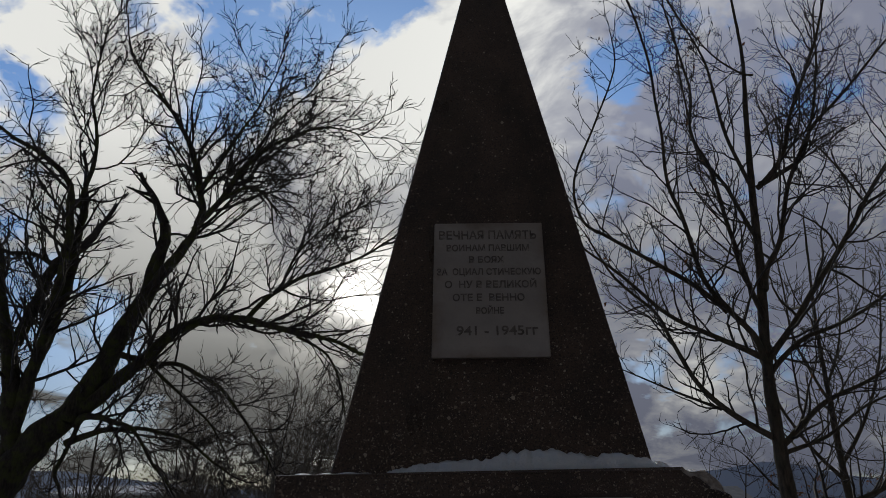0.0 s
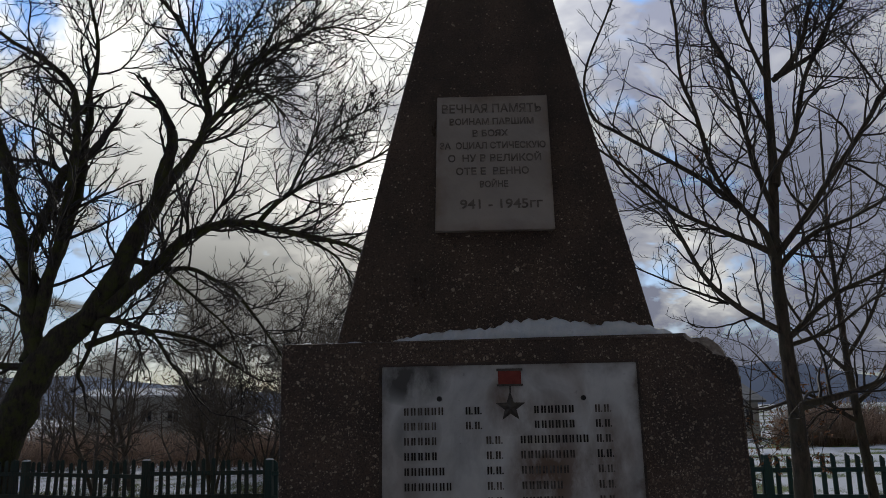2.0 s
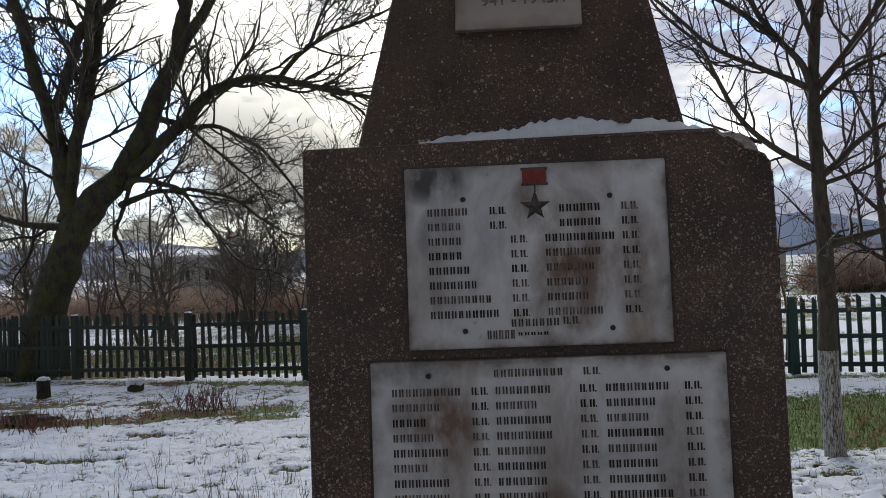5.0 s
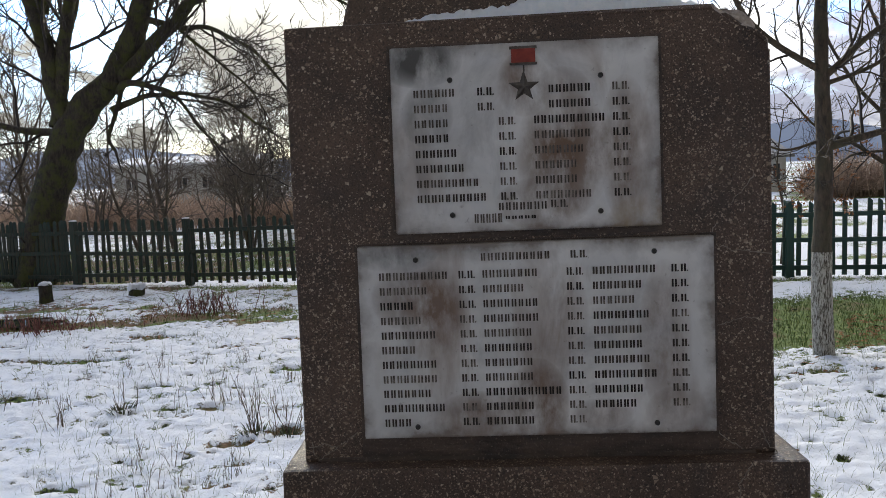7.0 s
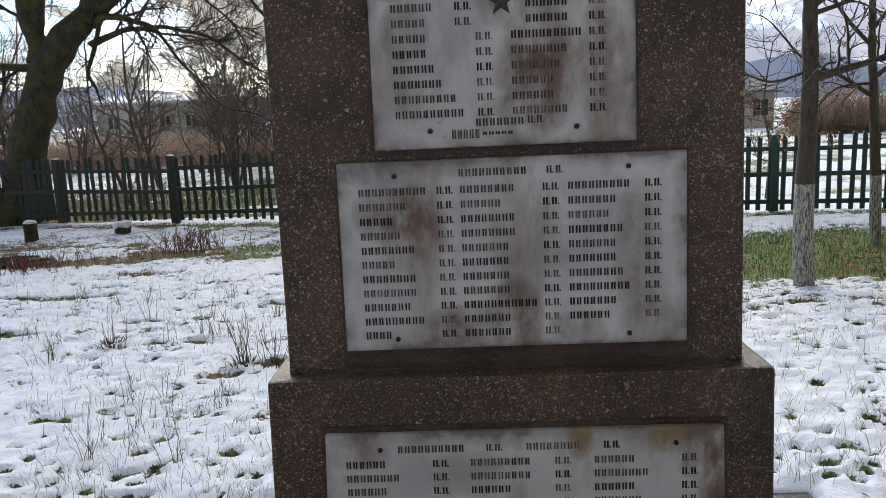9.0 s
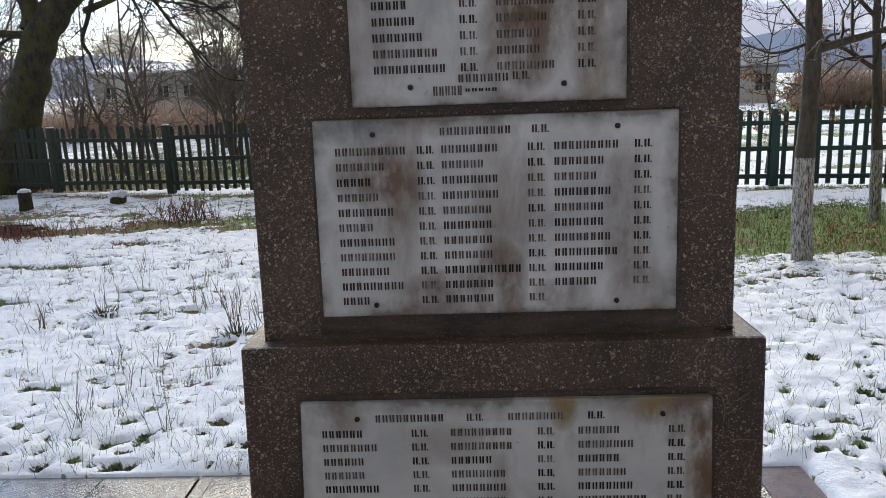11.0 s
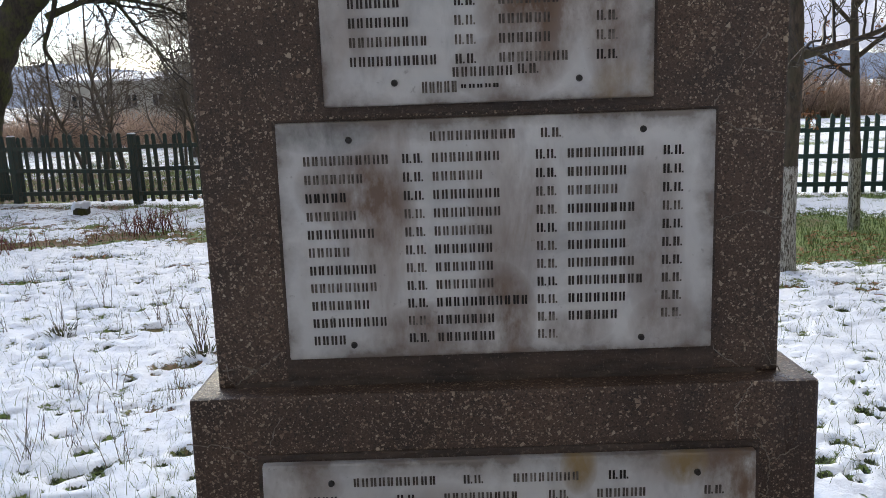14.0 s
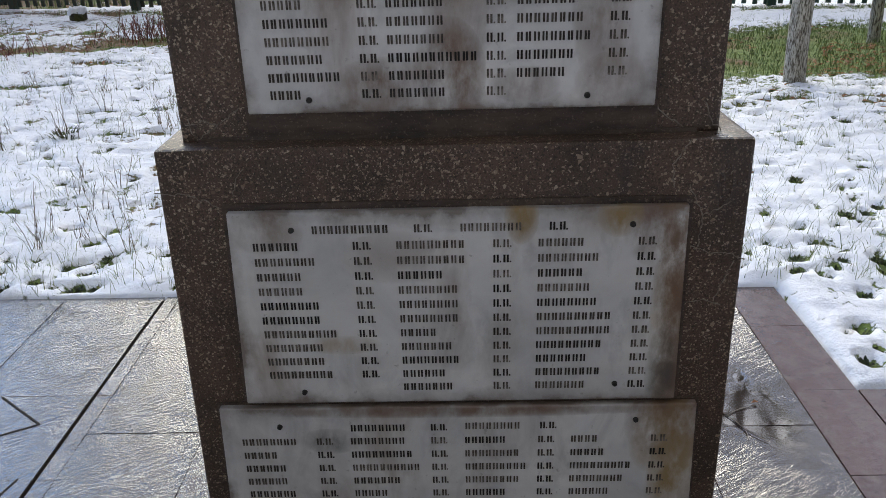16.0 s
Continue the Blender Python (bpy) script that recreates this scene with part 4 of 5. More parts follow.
# ---- fence: posts, three rails and pointed pickets ----
FENCE = [(-12.6, 13.75), (-10.15, 13.30), (-7.77, 12.84), (-5.42, 12.34), (-3.20, 11.92), (-1.0, 11.55), (1.2, 11.2), (3.3, 10.86), (4.56, 10.66), (6.7, 10.36), (8.9, 10.05), (11.1, 9.75)]


def picket_mesh(name, mat, tall, slant):
    bm = bmesh.new()
    wd, th = 0.034, 0.011
    outline = [(-wd, 0), (wd, 0), (wd, tall - (0.055 if slant else 0.03)), (0.0 if not slant else -wd, tall), (-wd, tall - (0.0 if slant else 0.03))]
    if slant:
        outline = [(-wd, 0), (wd, 0), (wd, tall - 0.05), (-wd * 0.6, tall)]
        outline.append((-wd, tall - 0.015))
    fr = [bm.verts.new((x, -th, z)) for x, z in outline]
    bk = [bm.verts.new((x, th, z)) for x, z in outline]
    bm.faces.new(fr)
    bm.faces.new(bk[::-1])
    for i in range(len(fr)):
        j = (i + 1) % len(fr)
        bm.faces.new((fr[j], fr[i], bk[i], bk[j]))
    me = bpy.data.meshes.new(name)
    bm.to_mesh(me)
    bm.free()
    me.materials.append(mat)
    return me


def fence_run(a, b, mat, slant, count, seed, label, tall=1.16):
    rng = random.Random(seed)
    a, b = Vector((*a, 0)), Vector((*b, 0))
    run = (b - a)
    length = run.length
    turn = math.degrees(math.atan2(run.y, run.x))
    fence = thing("picket_fence", a, label, "fence", "fence panels")
    fence.rotation_euler = (0, 0, radians(turn))
    bm = bmesh.new()
    block(bm, (-0.065, -0.07, -0.2), (0.065, 0.06, 1.22), (0.008, 0.008))
    soften(bm, 0.008, 1)
    part("post", bm, mat, fence)
    if seed % 2 == 0 or not slant:
        bm = bmesh.new()
        block(bm, (-0.058, -0.06, 1.218), (0.058, 0.05, 1.242), (0.018, 0.018))
        soften(bm, 0.008, 2)
        part("snow_cap", bm, SNOW, fence, "cap of snow")
    for z in (0.20, 0.62, 1.00):
        bm = bmesh.new()
        sag = rng.uniform(-0.015, 0.015) if slant else rng.uniform(-0.05, 0.03)
        vs = block(bm, (0.05, -0.052, z - 0.034), (length - 0.05, -0.014, z + 0.034))
        for i in (1, 2, 5, 6):
            vs[i].co.z += sag
        bmesh.ops.bevel(bm, geom=list(bm.edges), offset=0.004, segments=1, affect="EDGES")
        part("rail", bm, mat, fence)
    loose = 1.0 if slant else 2.1
    shapes = [picket_mesh("picket", mat, tall + d, slant) for d in (-0.02, 0.0, 0.015)]
    for i in range(count):
        ob = new("picket", rng.choice(shapes))
        ob.parent = fence
        x = 0.13 + (length - 0.2) * i / (count - 1)
        ob.matrix_basis = pose(x, -0.002 + rng.uniform(-0.003, 0.003), 0.07 + rng.uniform(-0.01, 0.01) * loose, 0, rng.uniform(-1.4, 1.4) * loose, 0)
    return fence


for i in range(len(FENCE) - 1):
    green = i >= 4
    span = (Vector(FENCE[i + 1]) - Vector(FENCE[i])).length
    fence_run(FENCE[i], FENCE[i + 1], PAINT if green else OLD_WOOD, green, round(span / (0.094 if i == 1 else 0.165)), 20 + i,
              "dark green painted picket fence panel in snow" if green else "weathered dark green picket fence panel in snow")


# ---- trees ----
def grow(paths, p, d, length, r, level, rng, style):
    """A wandering branch with side twigs, down to the finest."""
    k = max(3, int(length / style["step"]))
    k = min(k, 9)
    pts, d = [p.copy()], d.normalized()
    seg = length / k
    for i in range(k):
        d = d + Vector((rng.gauss(0, 1), rng.gauss(0, 1), rng.gauss(0, 1))) * style["wander"] + Vector((0, 0, style["lift"][min(level, 3)]))
        d.normalize()
        pts.append(pts[-1] + d * seg)
    end = max(r * 0.35, style["finest"] * 0.5)
    radii = [r + (end - r) * i / k for i in range(k + 1)]
    paths.append((pts, radii, 5 if r > 0.02 else (4 if r > 0.008 else 3)))
    if level >= style["levels"]:
        return
    n = max(2, int(length * style["twigs"][min(level, 3)]))
    for j in range(n):
        u = rng.uniform(0.15, 1.0)
        i = min(int(u * k), k - 1)
        base = pts[i].lerp(pts[i + 1], u * k - i)
        along = (pts[i + 1] - pts[i]).normalized()
        out = along.orthogonal().normalized()
        out.rotate(Matrix.Rotation(rng.uniform(0, 2 * math.pi), 3, along))
        out.y *= style["flat"]
        ang = rng.uniform(*style["angle"])
        nd = along * math.cos(ang) + out * math.sin(ang)
        ln = length * rng.uniform(*style["ratio"]) * (1.15 - 0.5 * u)
        grow(paths, base, nd, max(ln, style["shortest"]), max(radii[i] * rng.uniform(0.45, 0.65), style["finest"]), level + 1, rng, style)


def limb(tree, points, r0, r1, mat, rng, style, fine, every=0.32, start=0.15, reach=1.2, name="limb"):
    """A main limb through a few points, and the finer branches on it."""
    pts, radii = smooth_path(points, (r0, r1), 6)
    for i in range(1, len(pts)):
        pts[i] = pts[i] + noise.noise_vector(pts[i] * 1.7) * min(0.06, r0 * 0.8)
    if r0 > 0.1:
        # knots and furrows need closer rings
        pts, radii = smooth_path(pts, (1, 1), 4)[0], [r for q, e in zip(radii, radii[1:]) for r in (q, q * 0.75 + e * 0.25, (q + e) / 2, q * 0.25 + e * 0.75)] + [radii[-1]]
    ob = mesh_of(name, [(pts, radii, 18 if r0 > 0.1 else (10 if r0 > 0.05 else 7))], mat, tree)
    if r0 > 0.1:
        for v in ob.data.vertices:
            v.co += noise.noise_vector(v.co * 2.6) * r0 * 0.16 + noise.noise_vector(Vector((v.co.x * 13, v.co.y * 13, v.co.z * 5))) * 0.022
    total = sum((pts[i + 1] - pts[i]).length for i in range(len(pts) - 1))
    at, due = 0.0, total * start
    for i in range(len(pts) - 1):
        seg = pts[i + 1] - pts[i]
        at += seg.length
        while at > due:
            due += every * rng.uniform(0.6, 1.4)
            along = seg.normalized()
            out = along.orthogonal().normalized()
            out.rotate(Matrix.Rotation(rng.uniform(0, 2 * math.pi), 3, along))
            out.y *= style["flat"]
            ang = rng.uniform(*style["angle"])
            nd = along * math.cos(ang) + out * math.sin(ang)
            grow(fine, pts[i].copy(), nd, reach * rng.uniform(0.5, 1.25) * (1.2 - 0.5 * at / total), max(min(radii[i] * 0.5, 0.036), style["finest"] * 1.7), 1, rng, style)
    grow(fine, pts[-1].copy(), pts[-1] - pts[-2], reach * 0.9, r1, 1, rng, style)


WILLOW = dict(step=0.13, wander=0.16, lift=(0.02, 0.05, 0.06, 0.09), levels=3, twigs=(3, 5.2, 5.2, 0), angle=(0.42, 1.2), ratio=(0.30, 0.58), shortest=0.19, finest=0.0088, flat=1.0)
willow = thing("leaning_tree", (-8.6, 13.35, 0), "old leaning bare tree with moss behind the fence", "tree")
willow_fine = []
rng = random.Random(11)


def lay(points, y, depth=0.0, base=(-8.6, 13.35, 0)):
    """Points given by x and z, laid at a depth that drifts away by depth."""
    k = len(points) - 1
    return [(x - base[0], y - base[1] + depth * i / k, z - base[2]) for i, (x, z) in enumerate(points)]


for points, r0, r1, every, reach, deep in (
        (((-8.92, -0.1), (-8.50, 1.5), (-8.12, 2.5), (-7.77, 3.2), (-7.13, 3.77)), 0.40, 0.24, 9.0, 0.5, 0.0),
        (((-7.13, 3.7), (-6.71, 4.48), (-6.3, 5.49), (-5.91, 6.33), (-5.79, 7.13), (-5.82, 7.73)), 0.25, 0.11, 0.55, 1.2, 0.3),
        (((-7.84, 2.89), (-8.17, 3.71), (-8.16, 4.3), (-8.36, 5.1), (-8.6, 5.94), (-8.89, 7.17), (-9.38, 8.08)), 0.20, 0.1, 0.45, 1.2, -0.3),
        (((-8.07, 4.1), (-7.84, 4.96), (-7.63, 5.85), (-7.54, 6.64), (-7.55, 7.45), (-7.56, 8.06)), 0.13, 0.08, 0.4, 1.2, 0.3),
        (((-8.31, 5.17), (-8.01, 6.07), (-7.63, 6.79), (-7.21, 7.06)), 0.12, 0.09, 0.5, 1, -0.2),
        (((-8.2, 3.0), (-7.96, 3.97), (-7.67, 5.26), (-7.48, 6.63), (-7.51, 8.3), (-8.16, 8.96), (-8.95, 9.5)), 0.15, 0.035, 0.30, 1.7, -0.6),
        (((-7.5, 8.0), (-7.3, 9.4), (-7.6, 10.8), (-7.5, 12.4)), 0.06, 0.015, 0.25, 1.7, 0.2),
        (((-7.52, 6.5), (-8.2, 7.0), (-9.1, 7.2), (-10.1, 7.9)), 0.07, 0.02, 0.28, 1.6, 0.4),
        (((-5.83, 6.2), (-5.4, 6.95), (-5.06, 7.6), (-5.05, 8.4), (-5.47, 9.6), (-5.85, 10.3), (-6.54, 11.2), (-7.07, 12.1)), 0.12, 0.02, 0.22, 1.7, 0.4),
        (((-5.07, 7.6), (-4.58, 8.04), (-4.05, 8.8), (-3.37, 9.3), (-2.44, 9.55), (-1.6, 9.3)), 0.075, 0.012, 0.17, 1.6, -0.5),
        (((-5.05, 8.3), (-4.6, 9.3), (-4.1, 10.3), (-3.7, 11.4)), 0.06, 0.012, 0.2, 1.6, 0.5),
        (((-4.2, 8.6), (-3.6, 9.9), (-2.9, 10.7), (-2.5, 11.3)), 0.04, 0.01, 0.2, 1.4, 0.3),
        (((-5.11, 7.5), (-4.46, 8.04), (-3.89, 8.2), (-3.41, 7.8), (-3.26, 7.1)), 0.05, 0.012, 0.2, 1.2, -0.9),
        (((-6.85, 3.9), (-6.01, 4.54), (-5.33, 5.24), (-4.71, 5.54), (-3.94, 5.55), (-2.94, 5.26), (-2.06, 5.03), (-1.35, 4.7)), 0.15, 0.022, 0.22, 1.5, -0.6),
        (((-3.94, 5.52), (-3.42, 6.1), (-2.77, 6.46), (-1.89, 6.7), (-1.1, 7.15), (-0.7, 7.6)), 0.06, 0.012, 0.16, 1.5, -0.3),
        (((-3.3, 6.2), (-2.9, 7.1), (-2.3, 7.7), (-1.5, 8.2)), 0.035, 0.01, 0.16, 1.3, 0.3),
        (((-2.9, 5.27), (-2.3, 4.9), (-2.0, 4.2), (-1.9, 3.6)), 0.035, 0.01, 0.18, 0.9, 0.2),
        (((-6.95, 3.64), (-6.68, 3.77), (-6.21, 3.69), (-5.74, 3.53), (-5.38, 3.18), (-4.72, 2.37)), 0.085, 0.02, 0.28, 1.1, -0.9),
        (((-7.07, 3.29), (-6.7, 3.41), (-6.19, 3.5), (-5.48, 3.49), (-4.68, 3.26), (-3.86, 2.66)), 0.08, 0.016, 0.26, 1.1, -0.6),
        (((-6.23, 4.94), (-5.67, 4.75), (-5.07, 4.69), (-4.24, 4.25), (-3.53, 3.47), (-3.1, 2.78)), 0.07, 0.014, 0.22, 1.1, -0.8),
        (((-5.67, 4.74), (-5.16, 4.26), (-4.52, 3.67), (-4.22, 3.16)), 0.04, 0.012, 0.25, 1, 0.4),
        (((-8.2, 2.9), (-9.0, 3.0), (-9.9, 3.3), (-10.8, 3.1)), 0.09, 0.03, 0.3, 1.3, 0.2),
        (((-6.8, 4.02), (-6.86, 3.6), (-6.98, 3.1), (-7.06, 2.75), (-6.9, 2.5)), 0.055, 0.03, 0.9, 0.4, -0.4)):
    limb(willow, lay(points, 13.35, deep), r0, r1, BARK, rng, WILLOW, willow_fine, every * 0.74, 0.18, reach * 1.25, "trunk" if r0 > 0.4 else "limb")
mesh_of("twigs", willow_fine, TWIG, willow, "thicket of fine bare twigs", "stuff")

YOUNG = dict(step=0.07, wander=0.17, lift=(0.0, 0.06, 0.08, 0.12), levels=3, twigs=(3, 8.5, 9.0, 0), angle=(0.5, 1.2), ratio=(0.28, 0.5), shortest=0.08, finest=0.0036, flat=1.0)
young = thing("young_tree", (3.02, 5.83, 0), "young bare tree with whitewashed trunk foot on thawed grass", "tree", "whitewashed young trees")
fine = []
rng = random.Random(5)


def trunk_of(tree, low, high, r0, rw, r1):
    pts, radii = smooth_path(low, (r0, rw), 6)
    radii[0] *= 1.25
    mesh_of("whitewashed_foot", [(pts, radii, 14)], WHITEWASH, tree, "chalky whitewashed bark")
    pts, radii = smooth_path(high, (rw, r1), 14)
    ob = mesh_of("trunk", [(pts, radii, 16)], GREY_BARK, tree)
    for v in ob.data.vertices:
        v.co += noise.noise_vector(v.co * 9.0) * 0.010 * min(1.0, 4.0 / (1.0 + v.co.z)) * (v.co.z > 1.0)
    return pts, radii


B = (3.02, 5.83, 0)
trunk_of(young, lay(((3.03, -0.05), (3.01, 0.3), (3.0, 0.65), (3.0, 0.985)), 5.83, 0, B),
         lay(((3.0, 0.98), (3.02, 1.88), (3.0, 2.55), (3.0, 3.42), (3.07, 4.24), (3.11, 5.1), (3.17, 6.0), (3.23, 6.7), (3.21, 7.5)), 5.83, 0.1, B), 0.098, 0.088, 0.012)
for points, r0, r1, every, reach, deep in (
        (((2.98, 3.34), (2.89, 3.59), (2.67, 3.83), (2.45, 4.17), (2.29, 4.81), (2.19, 5.14), (2.16, 5.78), (2.1, 6.64), (1.93, 7.32)), 0.036, 0.01, 0.18, 0.5, -0.2),
        (((3.02, 3.75), (2.94, 4.07), (2.82, 4.72), (2.73, 5.39), (2.59, 5.87), (2.65, 6.45), (2.54, 7.12), (2.5, 7.56)), 0.03, 0.009, 0.17, 0.5, 0.3),
        (((3.08, 4.52), (3.04, 4.72), (2.88, 5.22), (2.71, 5.56), (2.66, 5.95), (2.63, 6.83), (2.65, 7.51)), 0.026, 0.008, 0.18, 0.45, 0.5),
        (((3.08, 5.13), (2.89, 5.6), (2.76, 6.18), (2.63, 6.62), (2.27, 7.36)), 0.024, 0.008, 0.18, 0.45, -0.3),
        (((3.14, 5.13), (3.42, 5.46), (3.58, 5.99), (3.88, 6.63), (4.09, 7.25), (4.15, 7.55)), 0.03, 0.009, 0.17, 0.5, -0.2),
        (((3.17, 5.17), (3.53, 5.38), (3.71, 5.55), (3.88, 5.9), (4.07, 6.53), (4.23, 7.49)), 0.032, 0.01, 0.17, 0.5, 0.3),
        (((3.06, 4.05), (3.12, 4.28), (3.34, 4.63), (3.5, 5.21), (3.83, 5.81), (4.23, 6.25), (4.79, 6.85), (5.16, 7.24)), 0.036, 0.01, 0.17, 0.5, 0.2),
        (((3.0, 3.33), (3.16, 3.56), (3.5, 4.01), (3.88, 4.51), (4.2, 4.99), (4.52, 5.45), (4.78, 5.8), (5.1, 6.15)), 0.038, 0.012, 0.17, 0.55, -0.2),
        (((2.67, 3.83), (2.33, 4.13), (1.91, 4.37), (1.55, 4.57), (1.3, 4.74), (1.23, 5.15), (1.49, 5.79), (1.73, 6.39), (1.72, 6.74)), 0.028, 0.006, 0.17, 0.42, -0.3),
        (((3.0, 3.35), (2.8, 3.48), (2.56, 3.6), (2.19, 3.79), (1.85, 4.1), (1.57, 4.34), (1.33, 4.58), (1.16, 4.9)), 0.036, 0.007, 0.17, 0.5, 0.2),
        (((2.97, 3.17), (3.12, 3.34), (3.4, 3.58), (3.78, 3.72), (4.23, 3.96), (4.64, 4.3)), 0.034, 0.01, 0.18, 0.5, 0.1),
        (((3.28, 6.45), (3.17, 6.52), (2.92, 6.78), (2.7, 7.19)), 0.016, 0.006, 0.16, 0.4, 0.2),
        (((3.29, 5.77), (3.52, 5.99), (3.87, 6.07), (4.26, 5.98)), 0.014, 0.005, 0.16, 0.4, 0.3),
        (((4.2, 4.99), (3.98, 5.29), (3.75, 5.53), (3.57, 5.64)), 0.014, 0.005, 0.16, 0.4, -0.2),
        (((3.0, 2.6), (2.56, 2.87), (2.27, 3.14), (2.05, 3.52), (1.91, 3.8), (1.55, 4.14), (1.3, 4.56)), 0.034, 0.008, 0.20, 0.5, -0.25),
        (((2.5, 2.9), (2.11, 3.09), (1.65, 3.31)), 0.018, 0.006, 0.18, 0.4, 0.2),
        (((3.03, 2.58), (3.41, 2.92), (3.82, 3.12), (4.3, 3.4)), 0.034, 0.010, 0.18, 0.5, -0.2),
        (((3.03, 2.5), (3.5, 2.66), (3.95, 2.95), (4.4, 3.1)), 0.024, 0.008, 0.18, 0.5, 0.3),
        (((3.0, 1.93), (3.33, 2.02), (3.63, 2.11), (4.1, 2.3)), 0.048, 0.014, 0.2, 0.6, -0.1),
        (((2.98, 2.0), (2.7, 1.92), (2.45, 2.0), (2.2, 1.98)), 0.016, 0.005, 0.16, 0.5, 0.2)):
    limb(young, lay(points, 5.83, deep, B), r0, r1, GREY_BARK, rng, YOUNG, fine, every * 0.56, 0.10, reach * 1.6)
mesh_of("twigs", fine, TWIG, young, "", "stuff")


def leaves_on(tree, paths, count, seed, size, inside):
    """A few withered leaves that still hang on the twigs."""
    rng = random.Random(seed)
    tips = [p[0][-1] for p in paths if len(p[0]) > 2 and inside(p[0][-1])]
    v, f = [], []
    for _ in range(count):
        c = rng.choice(tips) + Vector((rng.uniform(-1, 1), rng.uniform(-1, 1), rng.uniform(-1, 0.3))) * 0.02
        a = Vector((rng.gauss(0, 1), rng.gauss(0, 1), rng.gauss(-0.5, 0.6))).normalized() * size * rng.uniform(0.7, 1.3)
        b = a.orthogonal().normalized() * size * 0.35
        k = len(v)
        lift = a.cross(b).normalized() * size * 0.15
        v += [c, c + a * 0.5 + b + lift, c + a, c + a * 0.5 - b + lift]
        f += [(k, k + 1, k + 2), (k, k + 2, k + 3)]
    ob = link_mesh("withered_leaves", v, f, LEAF, tree, "withered orange-brown leaves")
    ob["kind"] = "stuff"


leaves_on(young, fine, 70, 3, 0.055, lambda p: True)

second = thing("young_tree", (4.73, 7.9, 0), "slim bare tree with whitewashed foot near the fence", "tree", "whitewashed young trees")
fine = []
B = (4.73, 7.9, 0)
trunk_of(second, lay(((4.73, -0.05), (4.71, 0.3), (4.70, 0.6), (4.69, 0.83)), 7.9, 0, B),
         lay(((4.69, 0.825), (4.61, 1.88), (4.57, 2.4), (4.55, 3.2), (4.53, 3.9), (4.55, 4.6), (4.6, 5.6)), 7.9, 0, B), 0.07, 0.062, 0.01)
for points, r0, r1 in (
        (((4.62, 1.75), (4.2, 2.0), (3.8, 2.2), (3.4, 2.6)), 0.03, 0.008), (((4.6, 1.95), (5.0, 2.3), (5.4, 2.5), (5.9, 3.0)), 0.032, 0.01),
        (((4.58, 2.3), (4.2, 2.8), (3.95, 3.4), (3.8, 4.2)), 0.028, 0.008), (((4.57, 2.5), (5.0, 3.1), (5.3, 3.8), (5.5, 4.8)), 0.028, 0.008),
        (((4.55, 3.2), (4.2, 3.9), (4.1, 4.6), (4.0, 5.4)), 0.02, 0.006), (((4.55, 3.4), (4.9, 4.1), (5.1, 5.0)), 0.02, 0.006),
        (((4.6, 1.9), (4.2, 1.85), (3.9, 1.6), (3.6, 1.62)), 0.018, 0.005)):
    limb(second, lay(points, 7.9, rng.uniform(-0.4, 0.4), B), r0, r1, GREY_BARK, rng, YOUNG, fine, 0.17, 0.15, 0.6)
mesh_of("twigs", fine, TWIG, second, "", "stuff")
leaves_on(second, fine, 420, 8, 0.045, lambda p: p.z < 2.4)


# ---- small things on the ground ----
def stub(name, at, r, high, label, hollow):
    """A sawn or rotten stump with snow lying on its top."""
    st = thing(name, at, label, "stump", "stumps")
    bm = bmesh.new()
    bmesh.ops.create_cone(bm, cap_ends=True, segments=16, radius1=r * 1.12, radius2=r, depth=high + 0.1, matrix=pose(0, 0, high / 2 - 0.05))
    roughen(bm, 3, r * 0.16, 2.2 / r)
    part("trunk_piece", bm, BARK, st)
    bm = bmesh.new()
    k = 22
    rings = []
    for q, z in (((0.45, -0.02), (0.6, 0.045), (0.85, 0.065), (1.05, 0.04), (1.16, -0.035)) if hollow else ((0.0, -0.01), (0.55, 0.02), (0.8, 0.035), (1.0, 0.022), (1.08, -0.012))):
        row = []
        for i in range(k):
            ang = 2 * math.pi * i / k
            c = Vector((math.cos(ang) * q * r, math.sin(ang) * q * r, high + z))
            row.append(bm.verts.new(c + noise.noise_vector(c * 14.0) * r * (0.36 if hollow else 0.16)))
        rings.append(row)
    for p, q in zip(rings, rings[1:]):
        for i in range(k):
            bm.faces.new((p[i], q[i], q[(i + 1) % k], p[(i + 1) % k]))
    part("snow_cap", bm, SNOW, st, "cap of snow", True)


stub("tree_stump", (-7.2, 10.75, 0), 0.098, 0.31, "short sawn stump capped with snow", False)
stub("tree_stump", (-5.92, 11.25, 0), 0.125, 0.15, "low rotten stump with a ring of snow", True)

# meltwater standing in the thawed hollow
bm = bmesh.new()
mid = bm.verts.new((0, 0, 0))
rim = []
for i in range(36):
    ang = 2 * math.pi * i / 36
    q = 1.0 + 0.35 * noise.noise(Vector((math.cos(ang) * 1.7, math.sin(ang) * 1.7, 4.0)))
    rim.append(bm.verts.new((0.55 * q * math.cos(ang), 0.42 * q * math.sin(ang), 0)))
for i in range(36):
    bm.faces.new((mid, rim[i], rim[(i + 1) % 36]))
ob = part("water", bm, WATER)
ob.location = (-6.5, 8.8, 0.03)
tagged(ob, "small puddle of meltwater in thawed grass", "puddle", kind="structure")


